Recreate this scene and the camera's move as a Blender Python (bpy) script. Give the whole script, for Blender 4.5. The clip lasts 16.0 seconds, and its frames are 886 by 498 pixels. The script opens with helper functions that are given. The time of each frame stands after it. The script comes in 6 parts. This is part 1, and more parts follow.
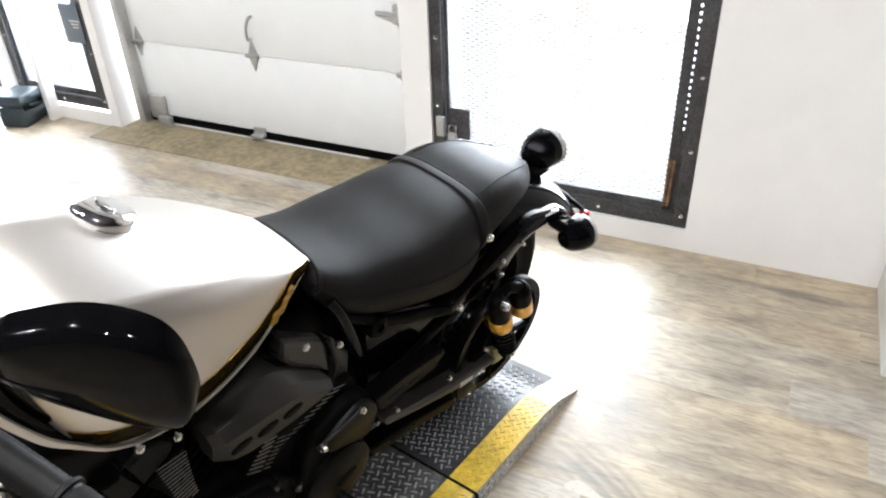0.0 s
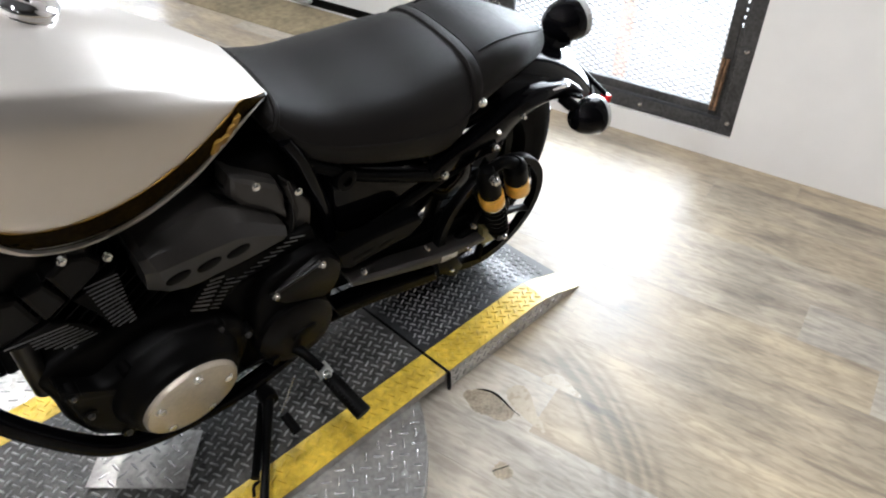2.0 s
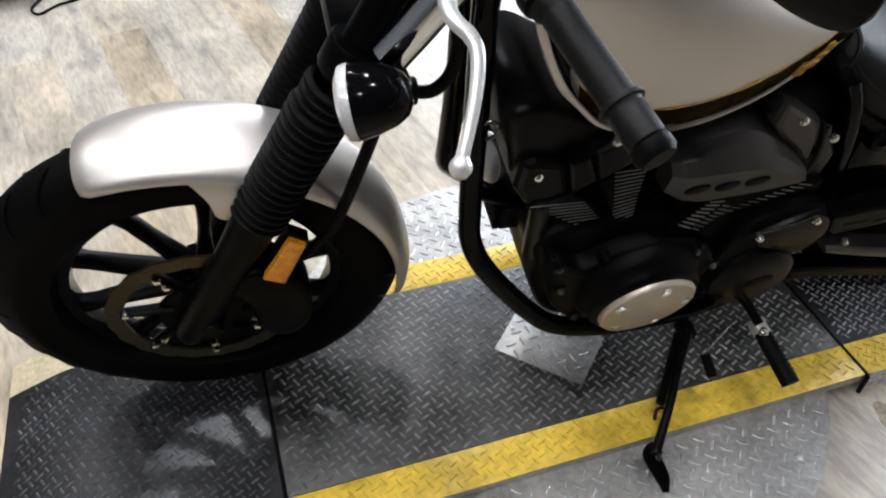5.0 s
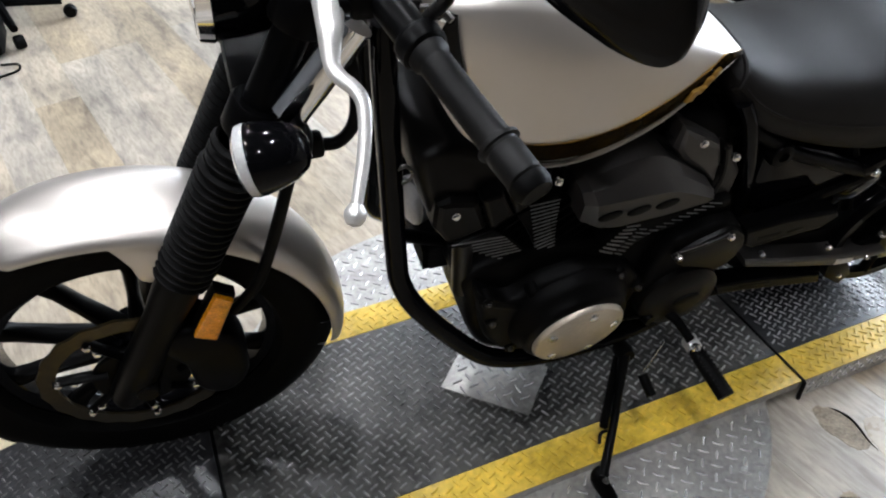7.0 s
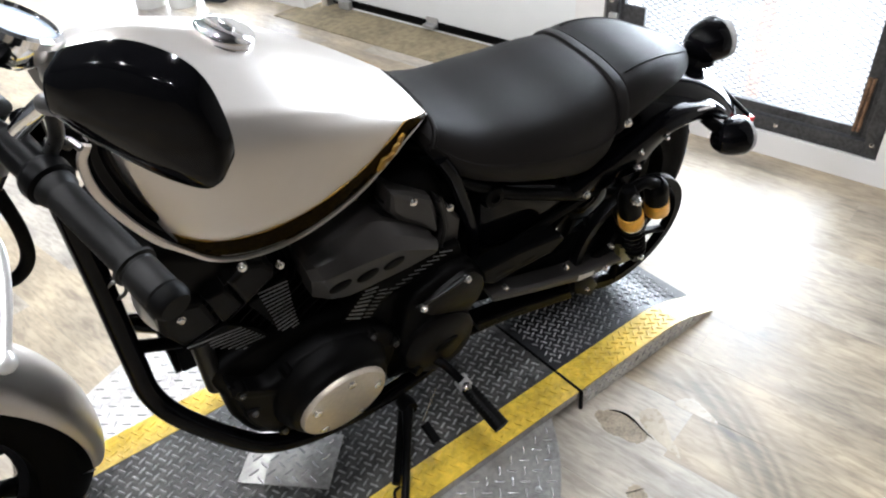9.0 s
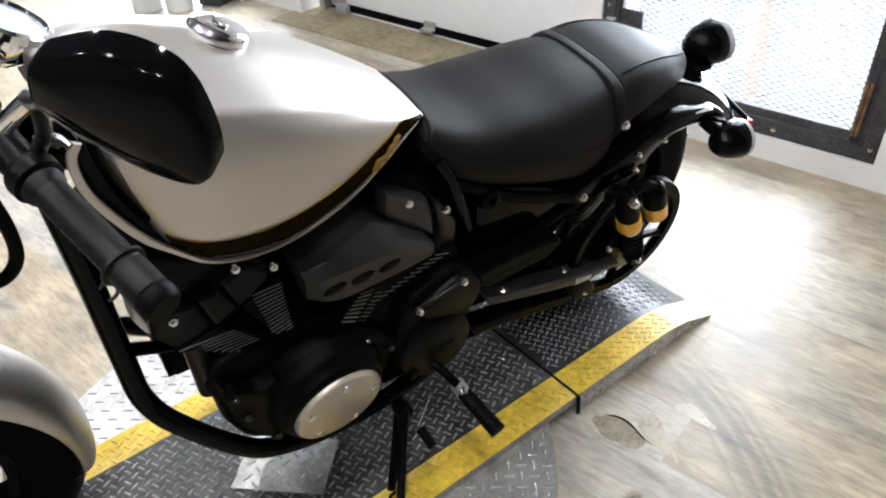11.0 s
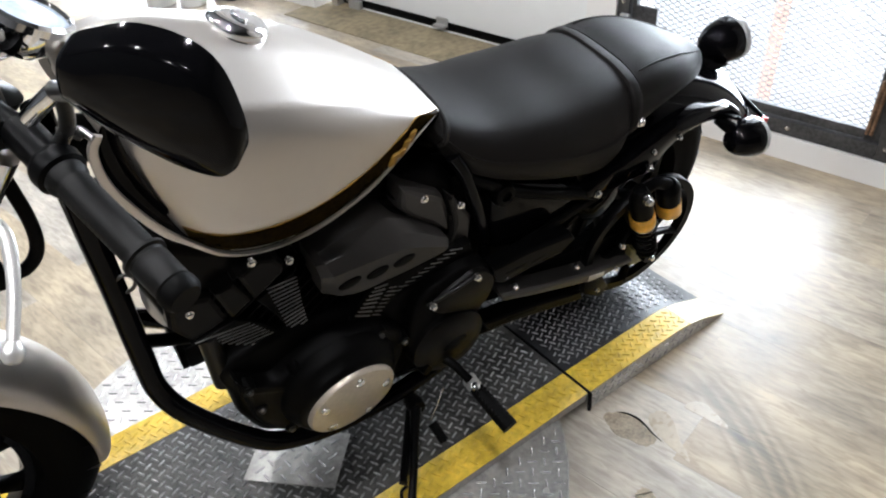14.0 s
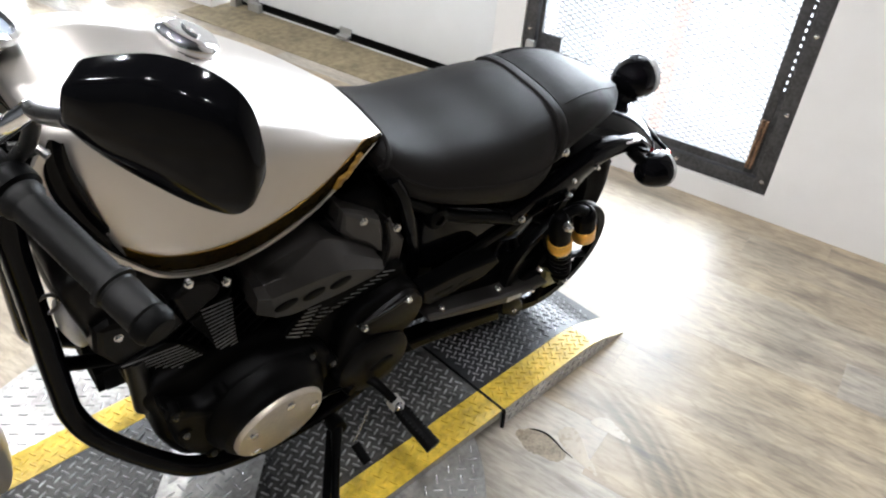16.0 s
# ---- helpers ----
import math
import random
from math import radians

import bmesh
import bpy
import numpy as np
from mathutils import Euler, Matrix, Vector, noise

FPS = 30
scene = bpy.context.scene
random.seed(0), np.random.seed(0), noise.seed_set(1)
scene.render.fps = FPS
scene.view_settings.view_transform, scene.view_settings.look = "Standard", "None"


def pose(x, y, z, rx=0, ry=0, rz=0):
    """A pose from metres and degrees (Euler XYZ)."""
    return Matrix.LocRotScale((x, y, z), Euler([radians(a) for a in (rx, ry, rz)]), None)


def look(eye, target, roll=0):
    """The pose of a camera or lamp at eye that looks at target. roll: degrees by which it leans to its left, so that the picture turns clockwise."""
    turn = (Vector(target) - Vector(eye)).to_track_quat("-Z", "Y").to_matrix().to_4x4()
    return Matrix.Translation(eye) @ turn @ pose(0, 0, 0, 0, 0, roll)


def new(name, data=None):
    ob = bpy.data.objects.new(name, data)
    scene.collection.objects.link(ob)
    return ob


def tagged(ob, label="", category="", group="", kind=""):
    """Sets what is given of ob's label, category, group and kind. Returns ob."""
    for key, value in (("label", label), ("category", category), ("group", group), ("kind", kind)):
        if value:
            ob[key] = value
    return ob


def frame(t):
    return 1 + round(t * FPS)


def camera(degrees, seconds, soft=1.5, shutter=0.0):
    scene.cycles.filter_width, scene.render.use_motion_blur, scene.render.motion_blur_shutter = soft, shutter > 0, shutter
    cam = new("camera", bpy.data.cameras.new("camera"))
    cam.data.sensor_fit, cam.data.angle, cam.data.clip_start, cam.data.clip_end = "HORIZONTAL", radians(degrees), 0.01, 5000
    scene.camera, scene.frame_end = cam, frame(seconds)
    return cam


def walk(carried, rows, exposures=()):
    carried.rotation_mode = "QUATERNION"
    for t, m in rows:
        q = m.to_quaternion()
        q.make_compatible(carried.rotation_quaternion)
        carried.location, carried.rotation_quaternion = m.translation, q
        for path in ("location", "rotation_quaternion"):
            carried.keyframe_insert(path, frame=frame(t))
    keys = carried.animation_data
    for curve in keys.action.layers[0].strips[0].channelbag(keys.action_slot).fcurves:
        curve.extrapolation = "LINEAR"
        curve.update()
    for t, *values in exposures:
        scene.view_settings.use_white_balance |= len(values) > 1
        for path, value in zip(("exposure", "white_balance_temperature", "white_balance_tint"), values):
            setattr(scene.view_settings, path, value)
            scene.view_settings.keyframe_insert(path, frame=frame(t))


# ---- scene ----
cam = camera(61.5, 16.0, soft=2.1)
PATH = [
    (0, (-0.952, -0.675, 1.462), (0.385, 0.371, 0.403), -2.1),
    (0.5, (-0.848, -0.752, 1.456), (0.384, 0.385, 0.365), -1.7),
    (1, (-0.806, -0.788, 1.413), (0.363, 0.34, 0.245), -1.9),
    (1.5, (-0.808, -0.795, 1.372), (0.331, 0.305, 0.15), -1.1),
    (2, (-0.824, -0.782, 1.343), (0.288, 0.302, 0.083), 0.8),
    (2.5, (-0.866, -0.757, 1.323), (0.156, 0.357, 0.013), 2.8),
    (3, (-0.908, -0.722, 1.312), (0.005, 0.457, -0.019), 2.8),
    (3.5, (-0.956, -0.687, 1.305), (-0.17, 0.556, -0.051), 3.1),
    (4, (-1.013, -0.653, 1.301), (-0.36, 0.64, -0.078), 3.1),
    (4.5, (-1.094, -0.623, 1.297), (-0.553, 0.713, -0.089), 3.1),
    (4.7, (-1.136, -0.613, 1.293), (-0.651, 0.744, -0.094), 2.3),
    (6.8, (-1.127, -0.628, 1.311), (-0.655, 0.801, -0.007), -2.1),
    (7, (-1.077, -0.654, 1.313), (-0.514, 0.757, 0.012), -1.2),
    (7.5, (-0.983, -0.711, 1.324), (-0.235, 0.651, 0.066), -1.2),
    (8, (-0.953, -0.744, 1.319), (-0.135, 0.574, 0.055), -1.6),
    (8.5, (-0.929, -0.749, 1.331), (-0.067, 0.544, 0.072), -2.8),
    (9, (-0.903, -0.753, 1.358), (0.031, 0.537, 0.148), -3.8),
    (9.2, (-0.897, -0.757, 1.365), (0.067, 0.526, 0.172), -3.4),
    (11.5, (-0.898, -0.745, 1.343), (0.037, 0.552, 0.141), -3.4),
    (12, (-0.9, -0.739, 1.343), (0.023, 0.556, 0.129), -3.1),
    (12.5, (-0.901, -0.728, 1.345), (0.013, 0.559, 0.117), -2.9),
    (13, (-0.903, -0.733, 1.343), (0.009, 0.564, 0.124), -3.2),
    (13.5, (-0.906, -0.739, 1.343), (0.013, 0.562, 0.134), -3.4),
    (14, (-0.907, -0.745, 1.346), (0.017, 0.558, 0.141), -3.5),
    (14.5, (-0.905, -0.742, 1.347), (0.044, 0.536, 0.136), -2.2),
    (15, (-0.911, -0.736, 1.354), (0.113, 0.497, 0.157), 1.2),
    (15.5, (-0.958, -0.7, 1.381), (0.187, 0.476, 0.238), 4.7),
    (16, (-0.976, -0.675, 1.372), (0.203, 0.423, 0.187), 5.0),
]
walk(cam, [(t, look(eye, target, roll)) for t, eye, target, roll in PATH],
     [(0, 0.42, 6100, 10), (1, 0.32, 6100, 10), (1.5, 0.27, 6100, 10), (2.2, 0.2, 6050, 10), (3, 0.17, 6000, 10), (4.5, 0.03, 5950, 10), (7, -0.15, 5900, 10), (8.5, 0.04, 5950, 10), (9.1, 0.3, 5950, 10), (11.5, 0.1, 6000, 10), (12.5, 0.05, 6000, 10), (14.5, 0.12, 6000, 10), (15.5, 0.24, 6050, 10), (16, 0.22, 6050, 10)])

# ---- world, sun, lights, exposure ----
world = bpy.data.worlds.new("world")
scene.world = world
world.use_nodes = True
wn = world.node_tree
sky = wn.nodes.new("ShaderNodeTexSky")
sky.sky_type = "NISHITA"
sky.sun_disc = False
sky.sun_elevation = radians(38)
sky.sun_rotation = radians(60)
wn.links.new(sky.outputs[0], wn.nodes["Background"].inputs[0])
wn.nodes["Background"].inputs[1].default_value = 0.1
scene.view_settings.exposure = 0.0

# the walls with the openings run 11.8 degrees off the platform


def wpt(s, n, z):
    """A place by its distance along the window wall, out of it into the room, and its height."""
    return Vector((1.384 - 0.205 * s - 0.979 * n, 0.979 * s - 0.205 * n, z))


def lamp(name, size, size_y, energy, colour, m, spread=180):
    data = bpy.data.lights.new(name, "AREA")
    data.shape, data.size, data.size_y = "RECTANGLE", size, size_y
    data.energy, data.color, data.spread = energy, colour, radians(spread)
    ob = new(name, data)
    ob.matrix_world = m
    return ob


def facing(p, towards):
    return look(p, towards)


# daylight in the two gates and an unseen window assumed from floor glare
lamp("daylight_gate", 0.9, 1.84, 125, (0.92, 0.97, 1.0), facing(wpt(0.53, -0.3, 1.2), wpt(0.53, 2, 1.2)))
lamp("daylight_gate", 0.6, 2.0, 150, (0.92, 0.97, 1.0), facing(wpt(3.25, -0.45, 1.1), wpt(3.25, 2, 1.0)))
lamp("daylight_unseen_window", 1.6, 2.4, 200, (0.92, 0.97, 1.0), facing(wpt(4.6, -0.4, 1.4), wpt(4.6, 2, 1.3)))

# ---- materials ----


def mat(name, col, rough=0.5, metal=0.0, var=0.12, scale=12.0, fine=120.0, bump=0.0, bump_scale=300.0, rvar=0.1, coat=0.0,
        warm=None, stretch=(1, 1, 1), random_tint=0.0, space="Object", ior=1.5):
    """A surface whose colour, gloss and relief vary at two scales."""
    m = bpy.data.materials.new(name)
    m.use_nodes = True
    t = m.node_tree
    b = t.nodes["Principled BSDF"]
    b.inputs["Metallic"].default_value = metal
    b.inputs["IOR"].default_value = ior
    b.inputs["Coat Weight"].default_value = coat
    b.inputs["Coat Roughness"].default_value = 0.06
    tc = t.nodes.new("ShaderNodeTexCoord")
    mp = t.nodes.new("ShaderNodeMapping")
    mp.inputs["Scale"].default_value = stretch
    t.links.new(tc.outputs[space], mp.inputs[0])
    n1, n2 = t.nodes.new("ShaderNodeTexNoise"), t.nodes.new("ShaderNodeTexNoise")
    for n, s, d in ((n1, scale, 4.0), (n2, fine, 3.0)):
        n.inputs["Scale"].default_value = s
        n.inputs["Detail"].default_value = d
        t.links.new(mp.outputs[0], n.inputs["Vector"])
    add = t.nodes.new("ShaderNodeMath")
    add.operation = "ADD"
    t.links.new(n1.outputs["Fac"], add.inputs[0])
    t.links.new(n2.outputs["Fac"], add.inputs[1])
    ramp = t.nodes.new("ShaderNodeValToRGB")
    dark = [max(0.0, c * (1 - var * 1.6)) for c in col]
    light = [min(1.0, c * (1 + var)) for c in (warm or col)]
    ramp.color_ramp.elements[0].position, ramp.color_ramp.elements[1].position = 0.35, 0.68
    ramp.color_ramp.elements[0].color, ramp.color_ramp.elements[1].color = (*dark, 1), (*light, 1)
    half = t.nodes.new("ShaderNodeMath")
    half.operation = "MULTIPLY"
    half.inputs[1].default_value = 0.5
    t.links.new(add.outputs[0], half.inputs[0])
    t.links.new(half.outputs[0], ramp.inputs[0])
    out = ramp.outputs[0]
    if random_tint:
        info = t.nodes.new("ShaderNodeObjectInfo")
        hsv = t.nodes.new("ShaderNodeHueSaturation")
        mr = t.nodes.new("ShaderNodeMapRange")
        mr.inputs["To Min"].default_value, mr.inputs["To Max"].default_value = 1 - random_tint, 1 + random_tint
        t.links.new(info.outputs["Random"], mr.inputs["Value"])
        t.links.new(mr.outputs[0], hsv.inputs["Value"])
        t.links.new(out, hsv.inputs["Color"])
        out = hsv.outputs[0]
    t.links.new(out, b.inputs["Base Color"])
    rr = t.nodes.new("ShaderNodeMapRange")
    rr.inputs["To Min"].default_value, rr.inputs["To Max"].default_value = max(0.02, rough - rvar), min(1.0, rough + rvar)
    t.links.new(half.outputs[0], rr.inputs["Value"])
    t.links.new(rr.outputs[0], b.inputs["Roughness"])
    if bump:
        n3 = t.nodes.new("ShaderNodeTexNoise")
        n3.inputs["Scale"].default_value = bump_scale
        n3.inputs["Detail"].default_value = 3.0
        t.links.new(mp.outputs[0], n3.inputs["Vector"])
        bp = t.nodes.new("ShaderNodeBump")
        bp.inputs["Strength"].default_value = bump
        bp.inputs["Distance"].default_value = 0.002
        t.links.new(n3.outputs["Fac"], bp.inputs["Height"])
        t.links.new(bp.outputs[0], b.inputs["Normal"])
    return m


def glow(name, col, strength):
    m = bpy.data.materials.new(name)
    m.use_nodes = True
    t = m.node_tree
    t.nodes.remove(t.nodes["Principled BSDF"])
    e = t.nodes.new("ShaderNodeEmission")
    e.inputs[0].default_value, e.inputs[1].default_value = (*col, 1), strength
    t.links.new(e.outputs[0], t.nodes["Material Output"].inputs[0])
    return m


def lens_glass(name, col, rough=0.05):
    m = bpy.data.materials.new(name)
    m.use_nodes = True
    b = m.node_tree.nodes["Principled BSDF"]
    b.inputs["Base Color"].default_value = (*col, 1)
    b.inputs["Roughness"].default_value = rough
    b.inputs["Transmission Weight"].default_value = 0.6
    return m


M_WALL = mat("white_wall_paint", (0.75, 0.735, 0.72), 0.5, var=0.025, scale=1.1, fine=9, bump=0.02, bump_scale=60)
M_CEIL = mat("dark_ceiling_paint", (0.06, 0.06, 0.062), 0.8, var=0.05, scale=2)
M_GREYWALL = mat("dark_unseen_wall", (0.07, 0.07, 0.072), 0.6, var=0.06, scale=2, fine=40, bump=0.08, bump_scale=90)
M_DOOR = mat("garage_door_paint", (0.78, 0.79, 0.79), 0.42, var=0.02, scale=1.5, fine=8, bump=0.015, bump_scale=120)
M_STEEL = mat("dark_gate_steel", (0.075, 0.075, 0.078), 0.5, 0.5, var=0.35, scale=9, fine=90, bump=0.1)
M_MESH = mat("expanded_mesh_steel", (0.1, 0.1, 0.1), 0.5, 0.3, var=0.3)
M_RUST = mat("rusty_rod", (0.2, 0.12, 0.07), 0.7, 0.4, var=0.4, scale=30)
M_ZINC = mat("zinc_hardware", (0.5, 0.5, 0.49), 0.4, 0.7, var=0.12, scale=20)
M_RUBBER = mat("black_rubber", (0.002, 0.002, 0.002), 0.5, ior=1.15, var=0.3, scale=30, bump=0.1)
M_SILL = mat("worn_concrete_sill", (0.27, 0.22, 0.135), 0.75, var=0.28, scale=5, fine=30, bump=0.15, bump_scale=60)
M_BOX = mat("dark_toolbox_plastic", (0.022, 0.034, 0.042), 0.45, var=0.2)
M_WHITEPL = mat("white_plastic", (0.75, 0.75, 0.74), 0.4, var=0.05)
M_CONC = mat("bare_concrete", (0.29, 0.237, 0.168), 0.6, var=0.3, scale=30, fine=160, bump=0.6, bump_scale=90)
M_SCUFF = mat("scuffed_floor", (0.41, 0.35, 0.262), 0.28, var=0.09, scale=14, fine=80)

M_BLACKPLATE = mat("black_diamond_plate", (0.05, 0.048, 0.044), 0.42, 0.15, var=0.8, scale=5, fine=60, rvar=0.15, bump=0.15)
M_YELLOW = mat("yellow_stripe_paint", (0.62, 0.43, 0.03), 0.4, 0.0, var=0.24, scale=11, fine=70, bump=0.15, warm=(0.66, 0.455, 0.05))
M_WORN = mat("worn_yellow_toe", (0.58, 0.5, 0.33), 0.45, 0.1, var=0.2, scale=18)
M_RAMPPLATE = mat("darker_black_plate", (0.022, 0.022, 0.024), 0.36, 0.1, var=0.5, scale=8, fine=60, bump=0.15)
# worn lugs, lightened further to hold the glint on them
M_LUG = mat("worn_glinting_tread", (0.39, 0.385, 0.38), 0.3, 0.6, var=0.5, scale=5, fine=60)
# darker copy of the black tread for the shade on the front ramp
M_SHADELUG = mat("shaded_black_tread", (0.16, 0.158, 0.155), 0.36, 0.5, var=0.7, scale=4, fine=60)
M_COVER = mat("satin_charcoal_casting", (0.017, 0.0153, 0.0142), 0.42, 0.0, ior=1.46, var=0.15, scale=12, fine=300, bump=0.1, bump_scale=1200)
# paler than the bare plate, so the lugs' glint is in the colour
M_SILVERLUG = mat("glinting_bare_tread", (0.88, 0.88, 0.87), 0.21, 0.7, var=0.1)
M_SILVER = mat("bare_diamond_plate", (0.42, 0.408, 0.388), 0.36, 0.5, var=0.25, scale=10, fine=90, bump=0.15)

M_PAINT = mat("pearl_silver_paint", (0.54, 0.508, 0.474), 0.42, 0.9, var=0.012, scale=3, fine=60, coat=0.2, rvar=0.03)
M_GLOSS = mat("gloss_black_paint", (0.0018, 0.0018, 0.0022), 0.08, 0.0, ior=1.17, var=0.2, scale=10, coat=0.04, rvar=0.04)
M_SATIN = mat("satin_black_metal", (0.0012, 0.0012, 0.0013), 0.34, 0.0, ior=1.13, var=0.25, scale=20, fine=300, bump=0.06, bump_scale=900)
M_ENGINE = mat("wrinkle_black_engine", (0.0016, 0.0015, 0.0015), 0.4, 0.0, ior=1.13, var=0.25, scale=18, fine=400, bump=0.18, bump_scale=1500)
M_GREYBLK = mat("charcoal_engine_cover", (0.005, 0.0045, 0.0042), 0.36, 0.0, ior=1.27, var=0.2, scale=12, fine=300, bump=0.1, bump_scale=1200)
M_GRIP = mat("worn_grip_rubber", (0.0045, 0.0043, 0.0041), 0.48, 0.0, ior=1.25, var=0.3, scale=40, fine=300, bump=0.15, bump_scale=700)
M_TYRE = mat("tyre_rubber", (0.0018, 0.0018, 0.0018), 0.6, 0.0, ior=1.12, var=0.2, scale=20, bump=0.15, bump_scale=400)
M_SEAT = mat("black_seat_vinyl", (0.0048, 0.0041, 0.0039), 0.55, 0.0, ior=1.24, var=0.12, scale=8, fine=500, bump=0.25, bump_scale=1400)
M_CHROME = mat("chrome", (0.85, 0.85, 0.86), 0.07, 1.0, var=0.03, rvar=0.03)
M_BOLT = mat("bright_bolt_steel", (0.75, 0.74, 0.72), 0.2, 1.0, var=0.1, rvar=0.06)
M_ALU = mat("brushed_aluminium", (0.62, 0.61, 0.59), 0.3, 0.6, var=0.08, fine=400, stretch=(1, 1, 6))
M_DISCCAP = mat("satin_champagne_cover", (0.54, 0.485, 0.40), 0.4, 0.7, var=0.09, scale=9)
M_FIN = mat("machined_fin_edge", (0.35, 0.35, 0.35), 0.35, 0.9, var=0.1)
M_GOLD = mat("gold_anodised", (0.8, 0.43, 0.06), 0.35, 0.45, var=0.15, scale=40)
M_BRASS = mat("bronze_disc_carrier", (0.032, 0.025, 0.012), 0.32, 0.7, var=0.25, scale=25)
M_STRIPE = mat("reflection_toned_stripe", (0.003, 0.002, 0.0006), 0.2, 0.0, var=0.4, scale=14, ior=1.05, warm=(0.012, 0.007, 0.001))
M_GOLDINK = mat("gold_letters_and_reflection", (0.26, 0.14, 0.02), 0.4, 0.3, var=0.15)
M_ORANGE = mat("amber_reflector", (0.78, 0.28, 0.003), 0.25, 0.0, var=0.3, scale=60, fine=500)
M_BLUE = mat("blue_plastic", (0.03, 0.12, 0.4), 0.4, var=0.1)
M_RED = mat("red_reflector", (0.6, 0.02, 0.02), 0.15, 0.0, var=0.15, coat=0.5)
M_LENS = mat("clear_lamp_lens", (0.6, 0.6, 0.6), 0.15, 0.0, var=0.1, scale=60, fine=300, coat=0.6)
M_LENS.node_tree.nodes["Principled BSDF"].inputs["Transmission Weight"].default_value = 0.35
M_GREYRING = mat("grey_lamp_ring", (0.3, 0.3, 0.31), 0.3, 0.4, var=0.1)
M_LABEL = mat("pale_label", (0.5, 0.48, 0.44), 0.5, var=0.2, scale=60)
# pale blue stands for the bright reflection on the dial glass
M_DIAL = mat("dial_reflection_tint", (0.36, 0.42, 0.5), 0.15, 0.0, var=0.1, scale=40, coat=0.8)
M_SIGN = mat("slate_sign", (0.13, 0.15, 0.18), 0.5, var=0.1)
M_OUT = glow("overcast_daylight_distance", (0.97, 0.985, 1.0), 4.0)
M_OUTGROUND = mat("pale_yard", (0.5, 0.5, 0.49), 0.8, var=0.05, scale=1)
# no lamps: fence and post glow in place of daylight on them
M_FENCEGLOW = glow("fence_daylight_glow", (1.0, 0.74, 0.62), 1.25)
M_POSTGLOW = glow("post_daylight_glow", (0.96, 0.98, 1.0), 1.15)
M_HEAD = mat("black_head_casting", (0.0026, 0.0023, 0.0022), 0.36, 0.0, ior=1.2, var=0.2, scale=14, fine=300, bump=0.12, bump_scale=1200)
M_DARKBOLT = mat("blackened_bolt", (0.09, 0.088, 0.085), 0.28, 0.9, var=0.2, rvar=0.06)
M_OLIVE = mat("olive_cadmium_plate", (0.16, 0.14, 0.05), 0.4, 0.5, var=0.3, scale=40)
M_BULB = glow("lamp_bulb", (1.0, 0.86, 0.66), 40.0)


